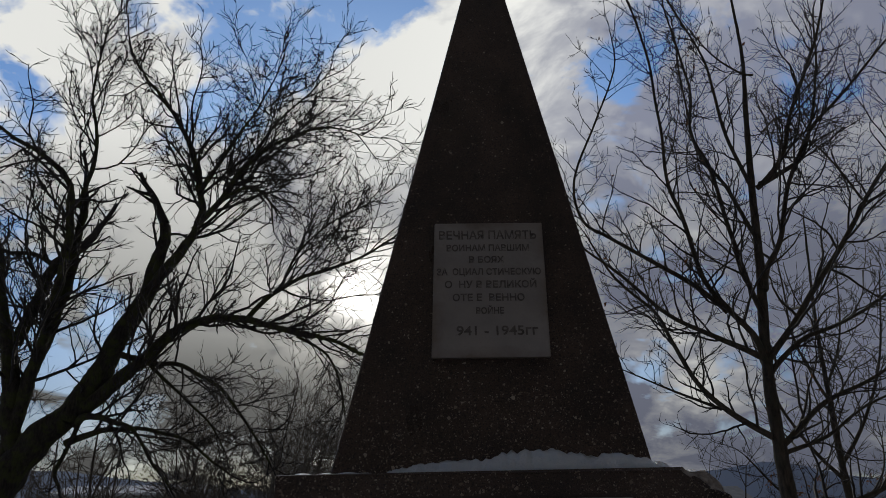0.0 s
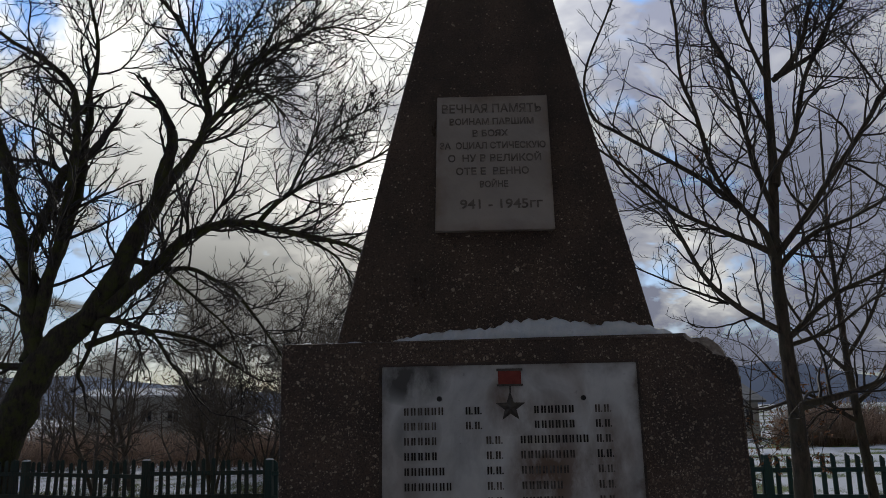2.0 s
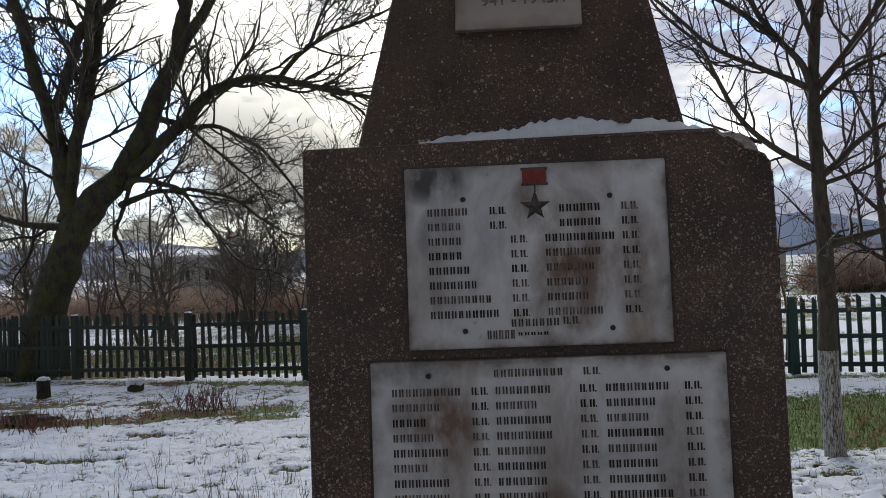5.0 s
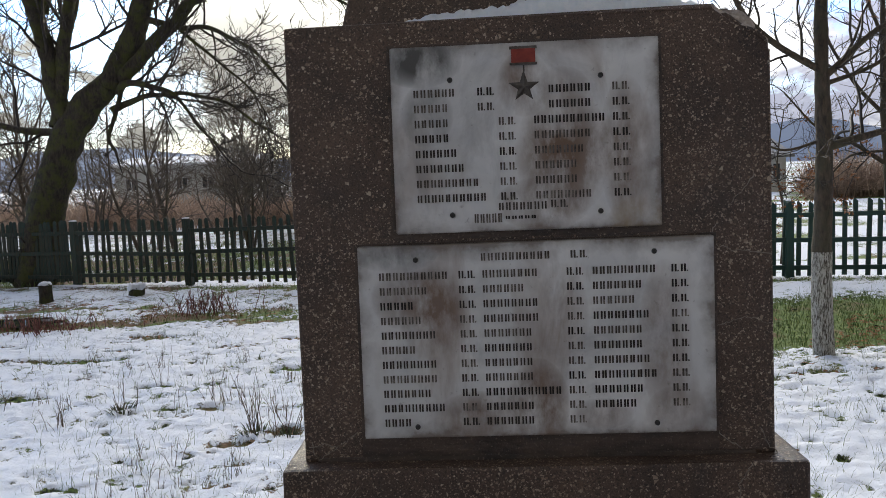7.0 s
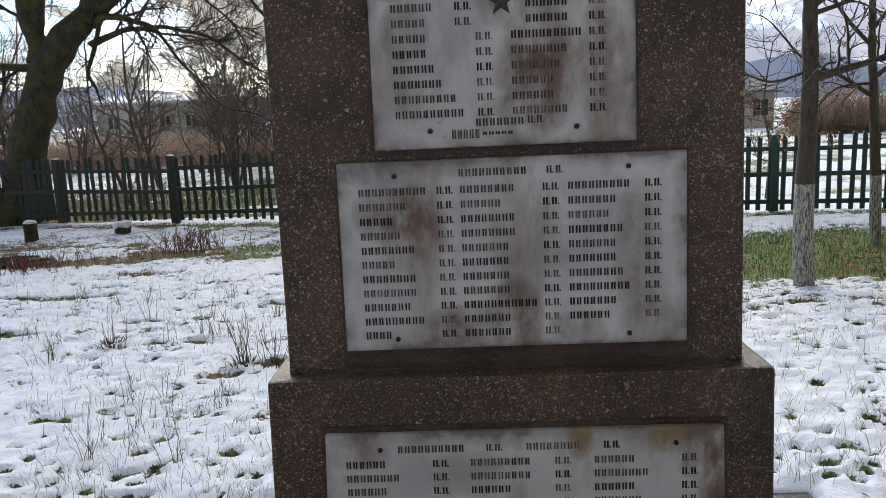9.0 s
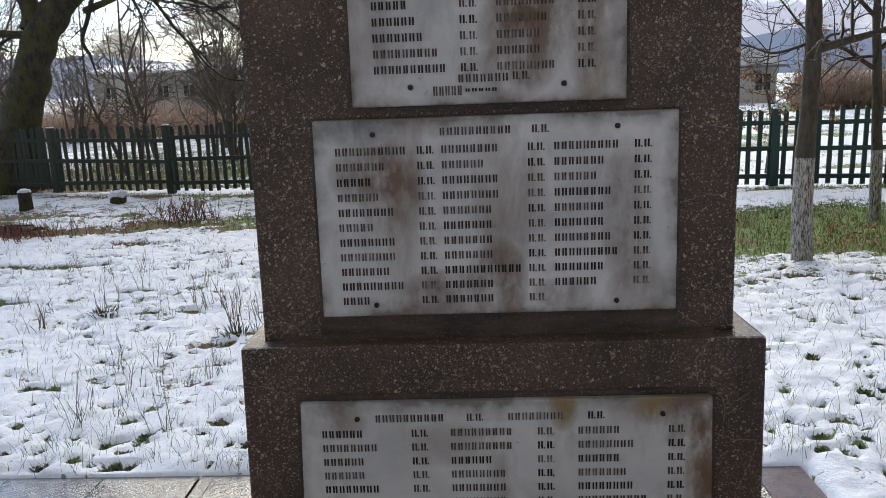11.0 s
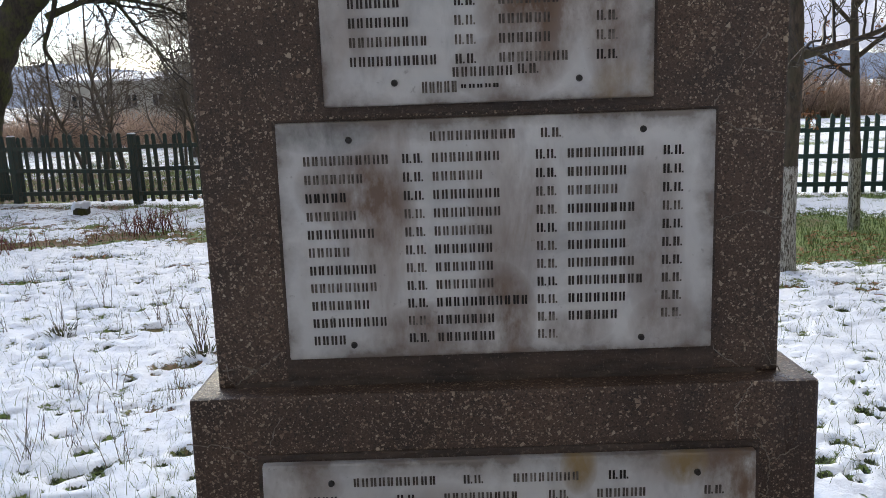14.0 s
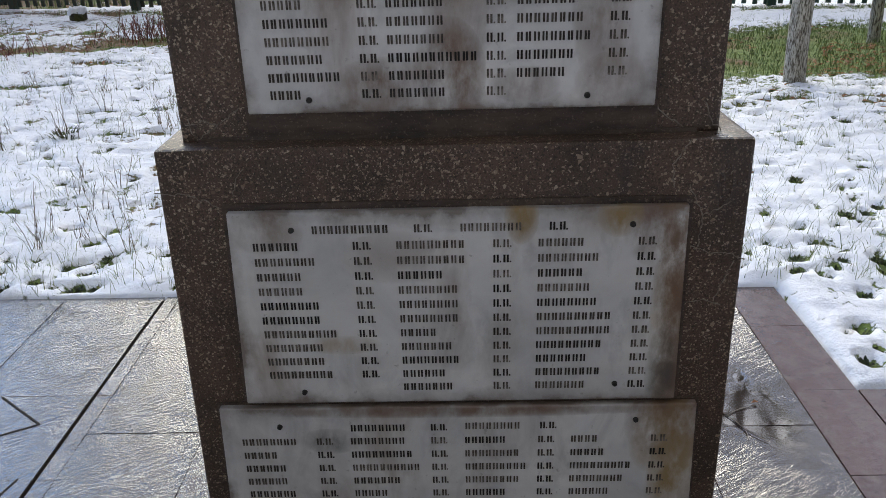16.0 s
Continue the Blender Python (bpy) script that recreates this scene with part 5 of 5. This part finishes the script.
def stems(rng, count, spread_x, spread_y, high, r, lean=0.10, forks=5):
    """Thin upright stems from one foot."""
    out = []
    for _ in range(count):
        p = Vector((rng.gauss(0, spread_x), rng.gauss(0, spread_y), -0.02))
        d = Vector((rng.gauss(0, lean), rng.gauss(0, lean), 1)).normalized()
        h = high * rng.uniform(0.5, 1.1)
        pts = [p]
        for i in range(4):
            d = (d + Vector((rng.gauss(0, 0.12), rng.gauss(0, 0.12), 0.06))).normalized()
            pts.append(pts[-1] + d * h / 4)
        out.append((pts, [r, r * 0.9, r * 0.75, r * 0.6, r * 0.35], 4))
        for _ in range(forks):
            i = rng.randint(1, 3)
            q = (d + Vector((rng.gauss(0, 0.5), rng.gauss(0, 0.5), 0.3))).normalized()
            t = h * rng.uniform(0.06, 0.26)
            out.append(([pts[i], pts[i] + q * t * 0.5, pts[i] + q * t + Vector((0, 0, t * 0.2))], [r * 0.6, r * 0.5, r * 0.25], 3))
    return out


def weed(name, x, y, count, sx, sy, high, r, mat, label, seed, group="", foot=True, lean=0.12):
    rng = random.Random(seed)
    ob = thing(name, (x, y, ground_height(x, y) + 0.02), label, "weed", group)
    mesh_of("stems", stems(rng, count, sx, sy, high, r, lean), mat, ob, kind="stuff")
    if foot:
        v, f = blades(rng, 60, 0.09, 0.12)
        link_mesh("leaf_tuft", v, f, HERB, ob, "green tuft at its foot")
    return ob


def blades(rng, count, radius, high):
    v, f = [], []
    for _ in range(count):
        a, d = rng.uniform(0, 2 * math.pi), radius * math.sqrt(rng.random())
        c = Vector((d * math.cos(a), d * math.sin(a), -0.01))
        side = Vector((math.cos(a + 1.6), math.sin(a + 1.6), 0)) * rng.uniform(0.003, 0.007)
        out = Vector((math.cos(a), math.sin(a), 0))
        h = high * rng.uniform(0.4, 1.0)
        tip = c + out * h * rng.uniform(0.3, 0.9) + Vector((0, 0, h * rng.uniform(0.4, 0.9)))
        mid = c + (tip - c) * 0.5 + Vector((0, 0, h * 0.15))
        k = len(v)
        v += [c - side, c + side, mid + side, mid - side, tip]
        f += [(k, k + 1, k + 2, k + 3), (k + 3, k + 2, k + 4)]
    return v, f


weed("dry_weed", -1.79, 3.97, 11, 0.025, 0.025, 0.50, 0.0032, DRY, "dry branching weed with green foot in the snow", 1, "dry weeds")
weed("dry_weed", -1.52, 3.90, 11, 0.06, 0.03, 0.47, 0.0032, DRY, "dry branching weed with broken stalk in the snow", 2, "dry weeds")
weed("dry_weed", -3.05, 4.55, 9, 0.06, 0.05, 0.30, 0.0022, DRY, "low dry weed with green foot in the snow", 3, "dry weeds", True, 0.3)
weed("dry_weed", -4.3, 4.75, 16, 0.14, 0.09, 0.26, 0.0024, DRY, "dark tangled dry weed in the snow", 7, "dry weeds", True, 0.4)
weed("red_shrub", -4.05, 9.25, 85, 0.26, 0.16, 0.38, 0.0050, RED_STEM, "low reddish shrub of bare stems in the snow", 4, "reddish shrubs", False, 0.30)
weed("red_shrub", -5.75, 8.15, 120, 0.34, 0.16, 0.32, 0.0046, RED_STEM, "low spreading reddish shrub in thin snow", 5, "reddish shrubs", False, 0.42)


rng = random.Random(90)
for i in range(34):
    y = rng.uniform(2.3, 6.2)
    x = -1.55 - rng.random() * (0.62 * (y + 1.7) - 1.7)
    weed("dry_weed", x, y, rng.randint(3, 7), 0.04, 0.03, rng.uniform(0.15, 0.32), 0.0020, DRY, "thin dry twiggy weed poking out of snow", 100 + i, "dry weeds", False)


fallen_twig = thing("fallen_twig", (0.933, 0.874, 0.0), "thin dark broken twig with a red leaf on wet tiles", "twig")
for points in (((-0.048, 0.092, 0.004), (-0.022, 0.051, 0.004), (0.000, 0.000, 0.004), (0.028, -0.044, 0.004), (0.062, -0.078, 0.004)), ((-0.011, 0.032, 0.004), (0.005, -0.018, 0.004), (0.001, -0.060, 0.004)), ((-0.029, 0.064, 0.004), (0.027, 0.100, 0.004), (0.089, 0.117, 0.004))):
    pts, radii = smooth_path(points, (0.0022, 0.0012), 4)
    mesh_of("stalk", [(pts, radii, 5)], TWIG, fallen_twig)
bm = bmesh.new()
vs = [bm.verts.new(c) for c in ((0.075, 0.133, 0.005), (0.087, 0.125, 0.012), (0.100, 0.135, 0.006), (0.088, 0.142, 0.011))]
bm.faces.new(vs)
part("leaf", bm, LEAF, fallen_twig, "small withered red leaf")


def scatter_blades():
    """Thin grass that pokes out of the snow, and the thawed lawn."""
    rng = random.Random(21)
    v, f = [], []

    def blade(x, y, h, wd):
        a = rng.uniform(0, 2 * math.pi)
        c = Vector((x, y, ground_height(x, y) + 0.012))
        side = Vector((math.cos(a), math.sin(a), 0)) * wd
        bend = Vector((rng.gauss(0, 0.5), rng.gauss(0, 0.5), 0)) * h
        tip = c + bend + Vector((0, 0, h))
        mid = c + bend * 0.35 + Vector((0, 0, h * 0.6))
        k = len(v)
        v.extend([c - side, c + side, mid + side * 0.7, mid - side * 0.7, tip])
        f.extend([(k, k + 1, k + 2, k + 3), (k + 3, k + 2, k + 4)])

    for _ in range(4200):
        y = 1.9 + 8.0 * rng.random() ** 1.5
        x = rng.uniform(-0.62, 0.62) * (y + 1.7)
        if on_pavement(x, y, 0.03):
            continue
        for _ in range(rng.randint(1, 5)):
            blade(x + rng.gauss(0, 0.03), y + rng.gauss(0, 0.03), rng.uniform(0.03, 0.15), rng.uniform(0.0008, 0.0018))
    for _ in range(26000):
        x, y = rng.uniform(1.6, 8.5), rng.uniform(5.0, 10.4)
        if snow_amount(x, y) < 0.42:
            blade(x, y, rng.uniform(0.03, 0.09), rng.uniform(0.002, 0.004))
    for _ in range(8000):
        x, y = rng.uniform(-8.5, -0.5), rng.uniform(6.0, 12.2)
        if snow_amount(x, y) < 0.45:
            blade(x, y, rng.uniform(0.03, 0.11), rng.uniform(0.002, 0.005))
    for _ in range(16000):
        x, y = rng.uniform(-14, 0.5), rng.uniform(12.6, 22.0)
        if snow_amount(x, y) < 0.62:
            blade(x, y, rng.uniform(0.06, 0.16), rng.uniform(0.004, 0.008))
    ob = link_mesh("grass", v, f, BLADE)
    tagged(ob, "thin yellow-green grass blades poking through snow", "grass", kind="stuff")


scatter_blades()


def fallen_leaves():
    """Brown and orange leaves lying flat on the thawed ground."""
    rng = random.Random(58)
    v, f = [], []
    for _ in range(5200):
        if rng.random() < 0.72:
            x, y = rng.uniform(2.4, 8.0), rng.uniform(4.6, 9.0)
            if noise.noise(Vector((x * 0.9, y * 0.9, 21.0))) < 0.02 + 0.25 * (x < 3.2):
                continue
        else:
            x, y = rng.uniform(-8.0, -1.6), rng.uniform(6.0, 10.5)
        if snow_amount(x, y) > 0.45:
            continue
        c = Vector((x, y, ground_height(x, y) + rng.uniform(0.012, 0.03)))
        ang = rng.uniform(0, 2 * math.pi)
        size = rng.uniform(0.025, 0.055)
        a = Vector((math.cos(ang), math.sin(ang), rng.uniform(-0.25, 0.35))) * size
        b = Vector((-math.sin(ang), math.cos(ang), rng.uniform(-0.3, 0.3))) * size * 0.4
        k = len(v)
        v += [c - a, c + b, c + a, c - b, c + Vector((0, 0, size * 0.2))]
        f += [(k, k + 4, k + 1), (k + 1, k + 4, k + 2), (k + 2, k + 4, k + 3), (k + 3, k + 4, k)]
    ob = link_mesh("leaf_litter", v, f, LEAF)
    tagged(ob, "fallen orange-brown leaves lying on thawed grass", "leaves", kind="stuff")


fallen_leaves()
weed("evergreen_sprig", -0.75, 1.98, 14, 0.05, 0.05, 0.14, 0.006, HERB, "dark evergreen sprig beside the pavement", 9, foot=False)


def herb_clumps():
    """Small dark-green leafy clumps half under the snow."""
    rng = random.Random(33)
    v, f = [], []
    spots = list(PITS)
    for x, y, r in spots:
        bv, bf = blades(rng, int(16 + r * 900), r * 1.15, 0.014 + r * 0.5)
        k = len(v)
        z = ground_height(x, y) + 0.022
        v += [p + Vector((x, y, z)) for p in bv]
        f += [tuple(i + k for i in q) for q in bf]
    ob = link_mesh("herb_clumps", v, f, HERB)
    tagged(ob, "dark green leafy clumps half buried in snow", "plants", kind="stuff")


herb_clumps()


# ---- beyond the fence ----
def scrub():
    """The brown thicket of stems across the fields."""
    rng = random.Random(40)
    paths = []
    def stalk(x, y, h, r):
        p = Vector((x, y, -0.05))
        d = Vector((rng.gauss(0, 0.3), rng.gauss(0, 0.3), 1)).normalized()
        q = p + d * h * 0.6
        e = q + (d + Vector((rng.gauss(0, 0.5), rng.gauss(0, 0.5), 0))).normalized() * h * 0.5
        paths.append(([p, q, e], [r, r * 0.8, r * 0.4], 3))
        for _ in range(3):
            b = p.lerp(q, rng.uniform(0.3, 1.0))
            t = b + Vector((rng.gauss(0, 0.4), rng.gauss(0, 0.2), rng.uniform(0.0, 0.5))) * h * 0.6
            paths.append(([b, t], [r * 0.6, r * 0.35], 3))

    for _ in range(7500):
        y = 29.0 + 14.0 * rng.random() ** 1.4
        x = rng.uniform(-0.80, 0.12) * (y + 1.5)
        if noise.noise(Vector((x * 0.25, y * 0.2, 3.0))) > -0.3:
            stalk(x, y, rng.uniform(0.7, 1.5) * (1.0 + 0.5 * noise.noise(Vector((x * 0.3, y * 0.3, 8.0)))), rng.uniform(0.012, 0.022))
    for _ in range(5000):
        y = rng.uniform(34.0, 41.5)
        x = rng.uniform(0.40, 0.75) * (y + 1.5)
        stalk(x, y, rng.uniform(0.8, 1.9) * (1.0 + 0.9 * noise.noise(Vector((x * 0.35, y * 0.3, 5.0)))), rng.uniform(0.015, 0.028))
    ob = mesh_of("scrub", paths, BRACKEN)
    tagged(ob, "tangled reddish-brown leafless scrub behind the fence", "scrub", kind="stuff")


scrub()

BUSH = dict(step=0.35, wander=0.14, lift=(0.0, 0.03, 0.03, 0.02), levels=3, twigs=(2.2, 2.2, 2.6, 0), angle=(0.3, 0.9), ratio=(0.4, 0.7), shortest=0.35, finest=0.009, flat=1.0)


def bare_tree(name, at, high, seed, label, mat=TWIG, stems_count=1):
    rng = random.Random(seed)
    tree = thing(name, at, label, "tree", "bare trees behind the fence")
    trunk, fine = [], []
    for _ in range(stems_count):
        p = Vector((rng.gauss(0, 0.25), rng.gauss(0, 0.25), -0.1)) if stems_count > 1 else Vector((0, 0, -0.1))
        lean = 0.12 if stems_count < 9 else 0.26
        top = p + Vector((rng.gauss(0, lean * high), rng.gauss(0, lean * high), high * rng.uniform(0.6, 0.95)))
        mid = p.lerp(top, 0.5) + Vector((rng.gauss(0, 0.05 * high), rng.gauss(0, 0.05 * high), 0))
        pts, radii = smooth_path([p, p.lerp(mid, 0.5), mid, top], (0.022 * high / stems_count ** 0.5, 0.012), 4)
        trunk.append((pts, radii, 6))
        for i in range(4, len(pts)):
            for _ in range(2):
                d = Vector((rng.gauss(0, 1), rng.gauss(0, 1), rng.uniform(0.3, 1.3))).normalized()
                grow(fine, pts[i].copy(), d, high * rng.uniform(0.16, 0.34), radii[i] * 0.5, 1, rng, BUSH)
    mesh_of("trunk", trunk, mat, tree)
    mesh_of("twigs", fine, HAZED_TWIG, tree, "", "stuff")
    return tree


src = [bare_tree("bare_tree", (-6.6, 26.5, 0), 6.4, 51, "dense bare many-stemmed tree behind the fence", HAZED_TWIG, 12),
       bare_tree("bare_tree", (-9.0, 20.5, 0), 6.4, 52, "bare tree with spreading twigs behind the fence", HAZED_TWIG, 2),
       bare_tree("bare_tree", (-7.35, 16.2, 0), 4.2, 53, "small slim bare tree in brown scrub", HAZED_TWIG, 2),
       bare_tree("bare_tree", (-6.3, 19.0, 0), 5.4, 54, "tall bare tree with many thin stems", HAZED_TWIG, 5)]
rng = random.Random(60)
spots = [(-11.5, 18.5, 1.0), (-10.2, 22.0, 1.1), (-13.5, 21.0, 1.1), (-5.2, 22.0, 1.0), (-3.8, 20.5, 0.9), (-7.9, 24.0, 1.1), (-12.4, 16.6, 0.9)]
bushes = [(-4.6, 27.0, 0.95), (-8.6, 29.5, 0.8), (-2.6, 28.0, 0.85)]
for i, (x, y, k) in enumerate(bushes):
    o = copy_thing(src[0], pose(x, y, 0, 0, 0, 70 * i + 40))
    o.scale = (k, k, k)

for i in range(30):
    if i < 16:
        y = rng.uniform(26, 48)
        spots.append((rng.uniform(-0.75, -0.05) * y, y, rng.uniform(0.7, 1.15)))
    else:
        y = rng.uniform(36, 47)
        spots.append((rng.uniform(0.42, 0.68) * y, y, rng.uniform(0.45, 0.8)))
for i, (x, y, k) in enumerate(spots):
    o = copy_thing(src[1 + (i * 7) % 3], pose(x, y, 0, 0, 0, rng.uniform(0, 360)))
    o.scale = (k, k, k)
    o["label"] = "distant bare tree among brown scrub"

sapling = thing("oak_sapling", (5.05, 12.3, 0), "small oak sapling holding orange withered leaves", "tree")
rng = random.Random(71)
fine = []
pts, radii = smooth_path([(0, 0, -0.1), (0.05, 0, 0.9), (-0.05, 0.05, 1.7), (0.05, 0, 2.7)], (0.03, 0.008), 5)
mesh_of("trunk", [(pts, radii, 6)], GREY_BARK, sapling)
for i in range(4, len(pts)):
    for _ in range(2):
        grow(fine, pts[i].copy(), Vector((rng.gauss(0, 1), rng.gauss(0, 1), rng.uniform(0.0, 0.6))), rng.uniform(0.5, 1.0), 0.009, 1, rng, YOUNG)
mesh_of("twigs", fine, TWIG, sapling, "", "stuff")
leaves_on(sapling, fine, 480, 12, 0.05, lambda p: 0.5 < p.z < 1.9)

# hills on the horizon; their blue haze is emission in the material
def hills(name, far, lo, hi, base, label, phase, mat):
    k = 160
    verts, faces = [], []
    for i in range(k + 1):
        x = lo + (hi - lo) * i / k
        h = base(x / far) * far + 14 * noise.noise(Vector((x * 0.004, phase, 0))) + 5 * noise.noise(Vector((x * 0.02, phase, 1)))
        verts += [(x, far, -30), (x, far + 250, max(h, 3)), (x, far + 900, -30)]
    for i in range(k):
        a = i * 3
        faces += [(a, a + 3, a + 4, a + 1), (a + 1, a + 4, a + 5, a + 2)]
    ob = link_mesh(name, verts, faces, mat)
    ob.data.polygons.foreach_set("use_smooth", [True] * len(faces))
    tagged(ob, label, "hills", kind="structure")


hills("backdrop", 2600, -200, 2600, lambda s: 0.030 + 0.026 * math.exp(-((s - 0.46) / 0.10) ** 2) + 0.016 * math.exp(-((s - 0.30) / 0.08) ** 2), "hazy blue wooded hills on the horizon", 2.0, HILL_GLOW)
hills("backdrop", 3800, -4000, 300, lambda s: 0.026 + 0.030 * math.exp(-((s + 0.55) / 0.2) ** 2), "pale blue mountains far off in haze", 5.0, MOUNTAIN_GLOW)


def building(name, at, wide, deep, high, roof, windows, doors, wall_mat, label, turn=0.0):
    """A low house with a snow-covered gable roof, windows and doors."""
    h = thing(name, at, label, "house")
    h.rotation_euler = (0, 0, radians(turn))
    bm = bmesh.new()
    block(bm, (-wide / 2, 0, -0.3), (wide / 2, deep, high))
    part("wall", bm, wall_mat, h)
    bm = bmesh.new()
    o = 0.35
    pts = [(-wide / 2 - o, -o, high), (wide / 2 + o, -o, high), (wide / 2 + o, deep / 2, high + roof), (-wide / 2 - o, deep / 2, high + roof), (wide / 2 + o, deep + o, high), (-wide / 2 - o, deep + o, high)]
    vs = [bm.verts.new(p) for p in pts] + [bm.verts.new((p[0], p[1], p[2] + 0.14)) for p in pts]
    for q in ((1, 0, 3, 2), (2, 3, 5, 4), (6, 7, 8, 9), (9, 8, 10, 11), (0, 1, 7, 6), (4, 5, 11, 10), (1, 2, 8, 7), (2, 4, 10, 8), (3, 0, 6, 9), (5, 3, 9, 11)):
        bm.faces.new([vs[i] for i in q])
    part("roof", bm, SNOW if roof < 0.8 else ROOF, h, "snow-covered roof" if roof < 0.8 else "grey roof")
    for x, z, ww, hh in windows:
        bm = bmesh.new()
        t = 0.09
        for lo, hi in (((x - ww / 2, -0.05, z), (x + ww / 2, 0.03, z + t)), ((x - ww / 2, -0.05, z + hh - t), (x + ww / 2, 0.03, z + hh)),
                       ((x - ww / 2, -0.05, z + t), (x - ww / 2 + t, 0.03, z + hh - t)), ((x + ww / 2 - t, -0.05, z + t), (x + ww / 2, 0.03, z + hh - t)),
                       ((x - t / 2, -0.05, z + t), (x + t / 2, 0.03, z + hh - t))):
            block(bm, lo, hi)
        fr = part("window_frame", bm, WHITE_PAINT, h)
        bm = bmesh.new()
        block(bm, (x - ww / 2 + 0.02, -0.015, z + 0.02), (x + ww / 2 - 0.02, 0.02, z + hh - 0.02))
        part("pane", bm, GLASS_DARK, fr)
    for x, ww, hh in doors:
        bm = bmesh.new()
        block(bm, (x - ww / 2, -0.06, 0), (x + ww / 2, 0.03, hh))
        part("door", bm, WHITE_PAINT, h, "pale door")
    return h


building("cottage", (14.3, 43.0, 0), 5.0, 6.0, 2.05, 1.0, ((-1.5, 0.75, 1.1, 1.05), (1.75, 0.75, 1.0, 1.05)), ((0.75, 0.7, 1.75),), PLASTER, "small grey cottage with white windows beyond the fence")
building("long_barn", (-20.8, 52.0, 0), 9.5, 7.0, 3.2, 0.6, tuple((-3.6 + 1.8 * i, 1.5, 0.9, 0.9) for i in range(5)), (), PLASTER, "long low building with snowy roof among scrub")


# ---- pavement of wet tiles round the monument, laid piece by piece ----
pavement = thing("pavement", (0, 0, 0), "wet brown-grey glazed tile pavement", "pavement", kind="structure")
bm = bmesh.new()
block(bm, (-4.085, -4.8, -0.12), (PAD[1] - 0.004, PAD[2] - 0.004, -0.016))
block(bm, (PAD[1] - 0.004, -4.8, -0.12), (3.665, 1.096, -0.016))
part("bed", bm, JOINT, pavement, "dark joint filling")
tile_shapes = {}


def tile(x0, x1, y0, y1, mat=TILE, gap=0.0007, tilt=None):
    key = (round(x1 - x0, 3), round(y1 - y0, 3), mat.name)
    if key not in tile_shapes:
        bm = bmesh.new()
        hx, hy = (x1 - x0) / 2 - gap, (y1 - y0) / 2 - gap
        block(bm, (-hx, -hy, -0.02), (hx, hy, 0.0), (0.001, 0.001))
        me = bpy.data.meshes.new("tile")
        bm.to_mesh(me)
        bm.free()
        me.materials.append(mat)
        tile_shapes[key] = me
    ob = new("tile", tile_shapes[key])
    ob.parent = pavement
    r = random.Random(round(x0 * 100) * 977 + round(y0 * 100))
    ob.matrix_basis = pose((x0 + x1) / 2, (y0 + y1) / 2, r.uniform(-0.0012, 0.0012), r.uniform(-0.25, 0.25), r.uniform(-0.25, 0.25), r.uniform(-0.2, 0.2))


def tile_rows(x0, x1, ys, mat=TILE):
    for a, b in zip(ys[1:], ys):
        tile(x0, x1, a, b, mat)


Y_EDGE = [1.885, 1.565, 1.11, 0.655, 0.20, -0.255, -0.71, -1.165, -1.62, -2.075, -2.53]
Y_BAND = [1.885, 1.535, 1.085, 0.635, 0.185, -0.265, -0.715, -1.165, -1.615, -2.065, -2.515]
Y_INNER = [1.885, 1.435, 0.885, 0.335, -0.215, -0.765, -1.315, -1.865, -2.415]
Y_EDGE += [Y_EDGE[-1] - 0.455 * (i + 1) for i in range(5)]
Y_BAND += [Y_BAND[-1] - 0.45 * (i + 1) for i in range(5)]
Y_INNER += [Y_INNER[-1] - 0.55 * (i + 1) for i in range(4)]
for i in range(6):
    tile_rows(-1.807 - 0.455 * i, -1.352 - 0.455 * i, Y_EDGE)
tile_rows(-1.340, -1.28, Y_EDGE)
for i in range(6):
    tile_rows(-1.28 + 0.41 * i, -1.28 + 0.41 * (i + 1), Y_INNER)
tile_rows(1.181, 1.408, Y_BAND, BORDER)
for i in range(5):
    tile_rows(1.412 + 0.45 * i, 1.412 + 0.45 * (i + 1), Y_BAND[2:], BORDER)

v = []
for (ax, ay), (bx, by) in (((-1.69, 1.105), (-1.47, 0.94)), ((-1.47, 0.94), (-1.72, 0.80)), ((-1.40, 0.66), (-1.44, 0.50))):
    n = Vector((by - ay, ax - bx, 0)).normalized() * 0.0045
    v += [(ax - n.x, ay - n.y, 0.0008), (bx - n.x, by - n.y, 0.0008), (bx, by, 0.0016), (bx + n.x, by + n.y, 0.0008), (ax + n.x, ay + n.y, 0.0008), (ax, ay, 0.0016)]
link_mesh("crack", v, [q for k in (0, 6, 12) for q in ((k, k + 1, k + 2, k + 5), (k + 5, k + 2, k + 3, k + 4))], JOINT, pavement, "dark crack in broken tiles")
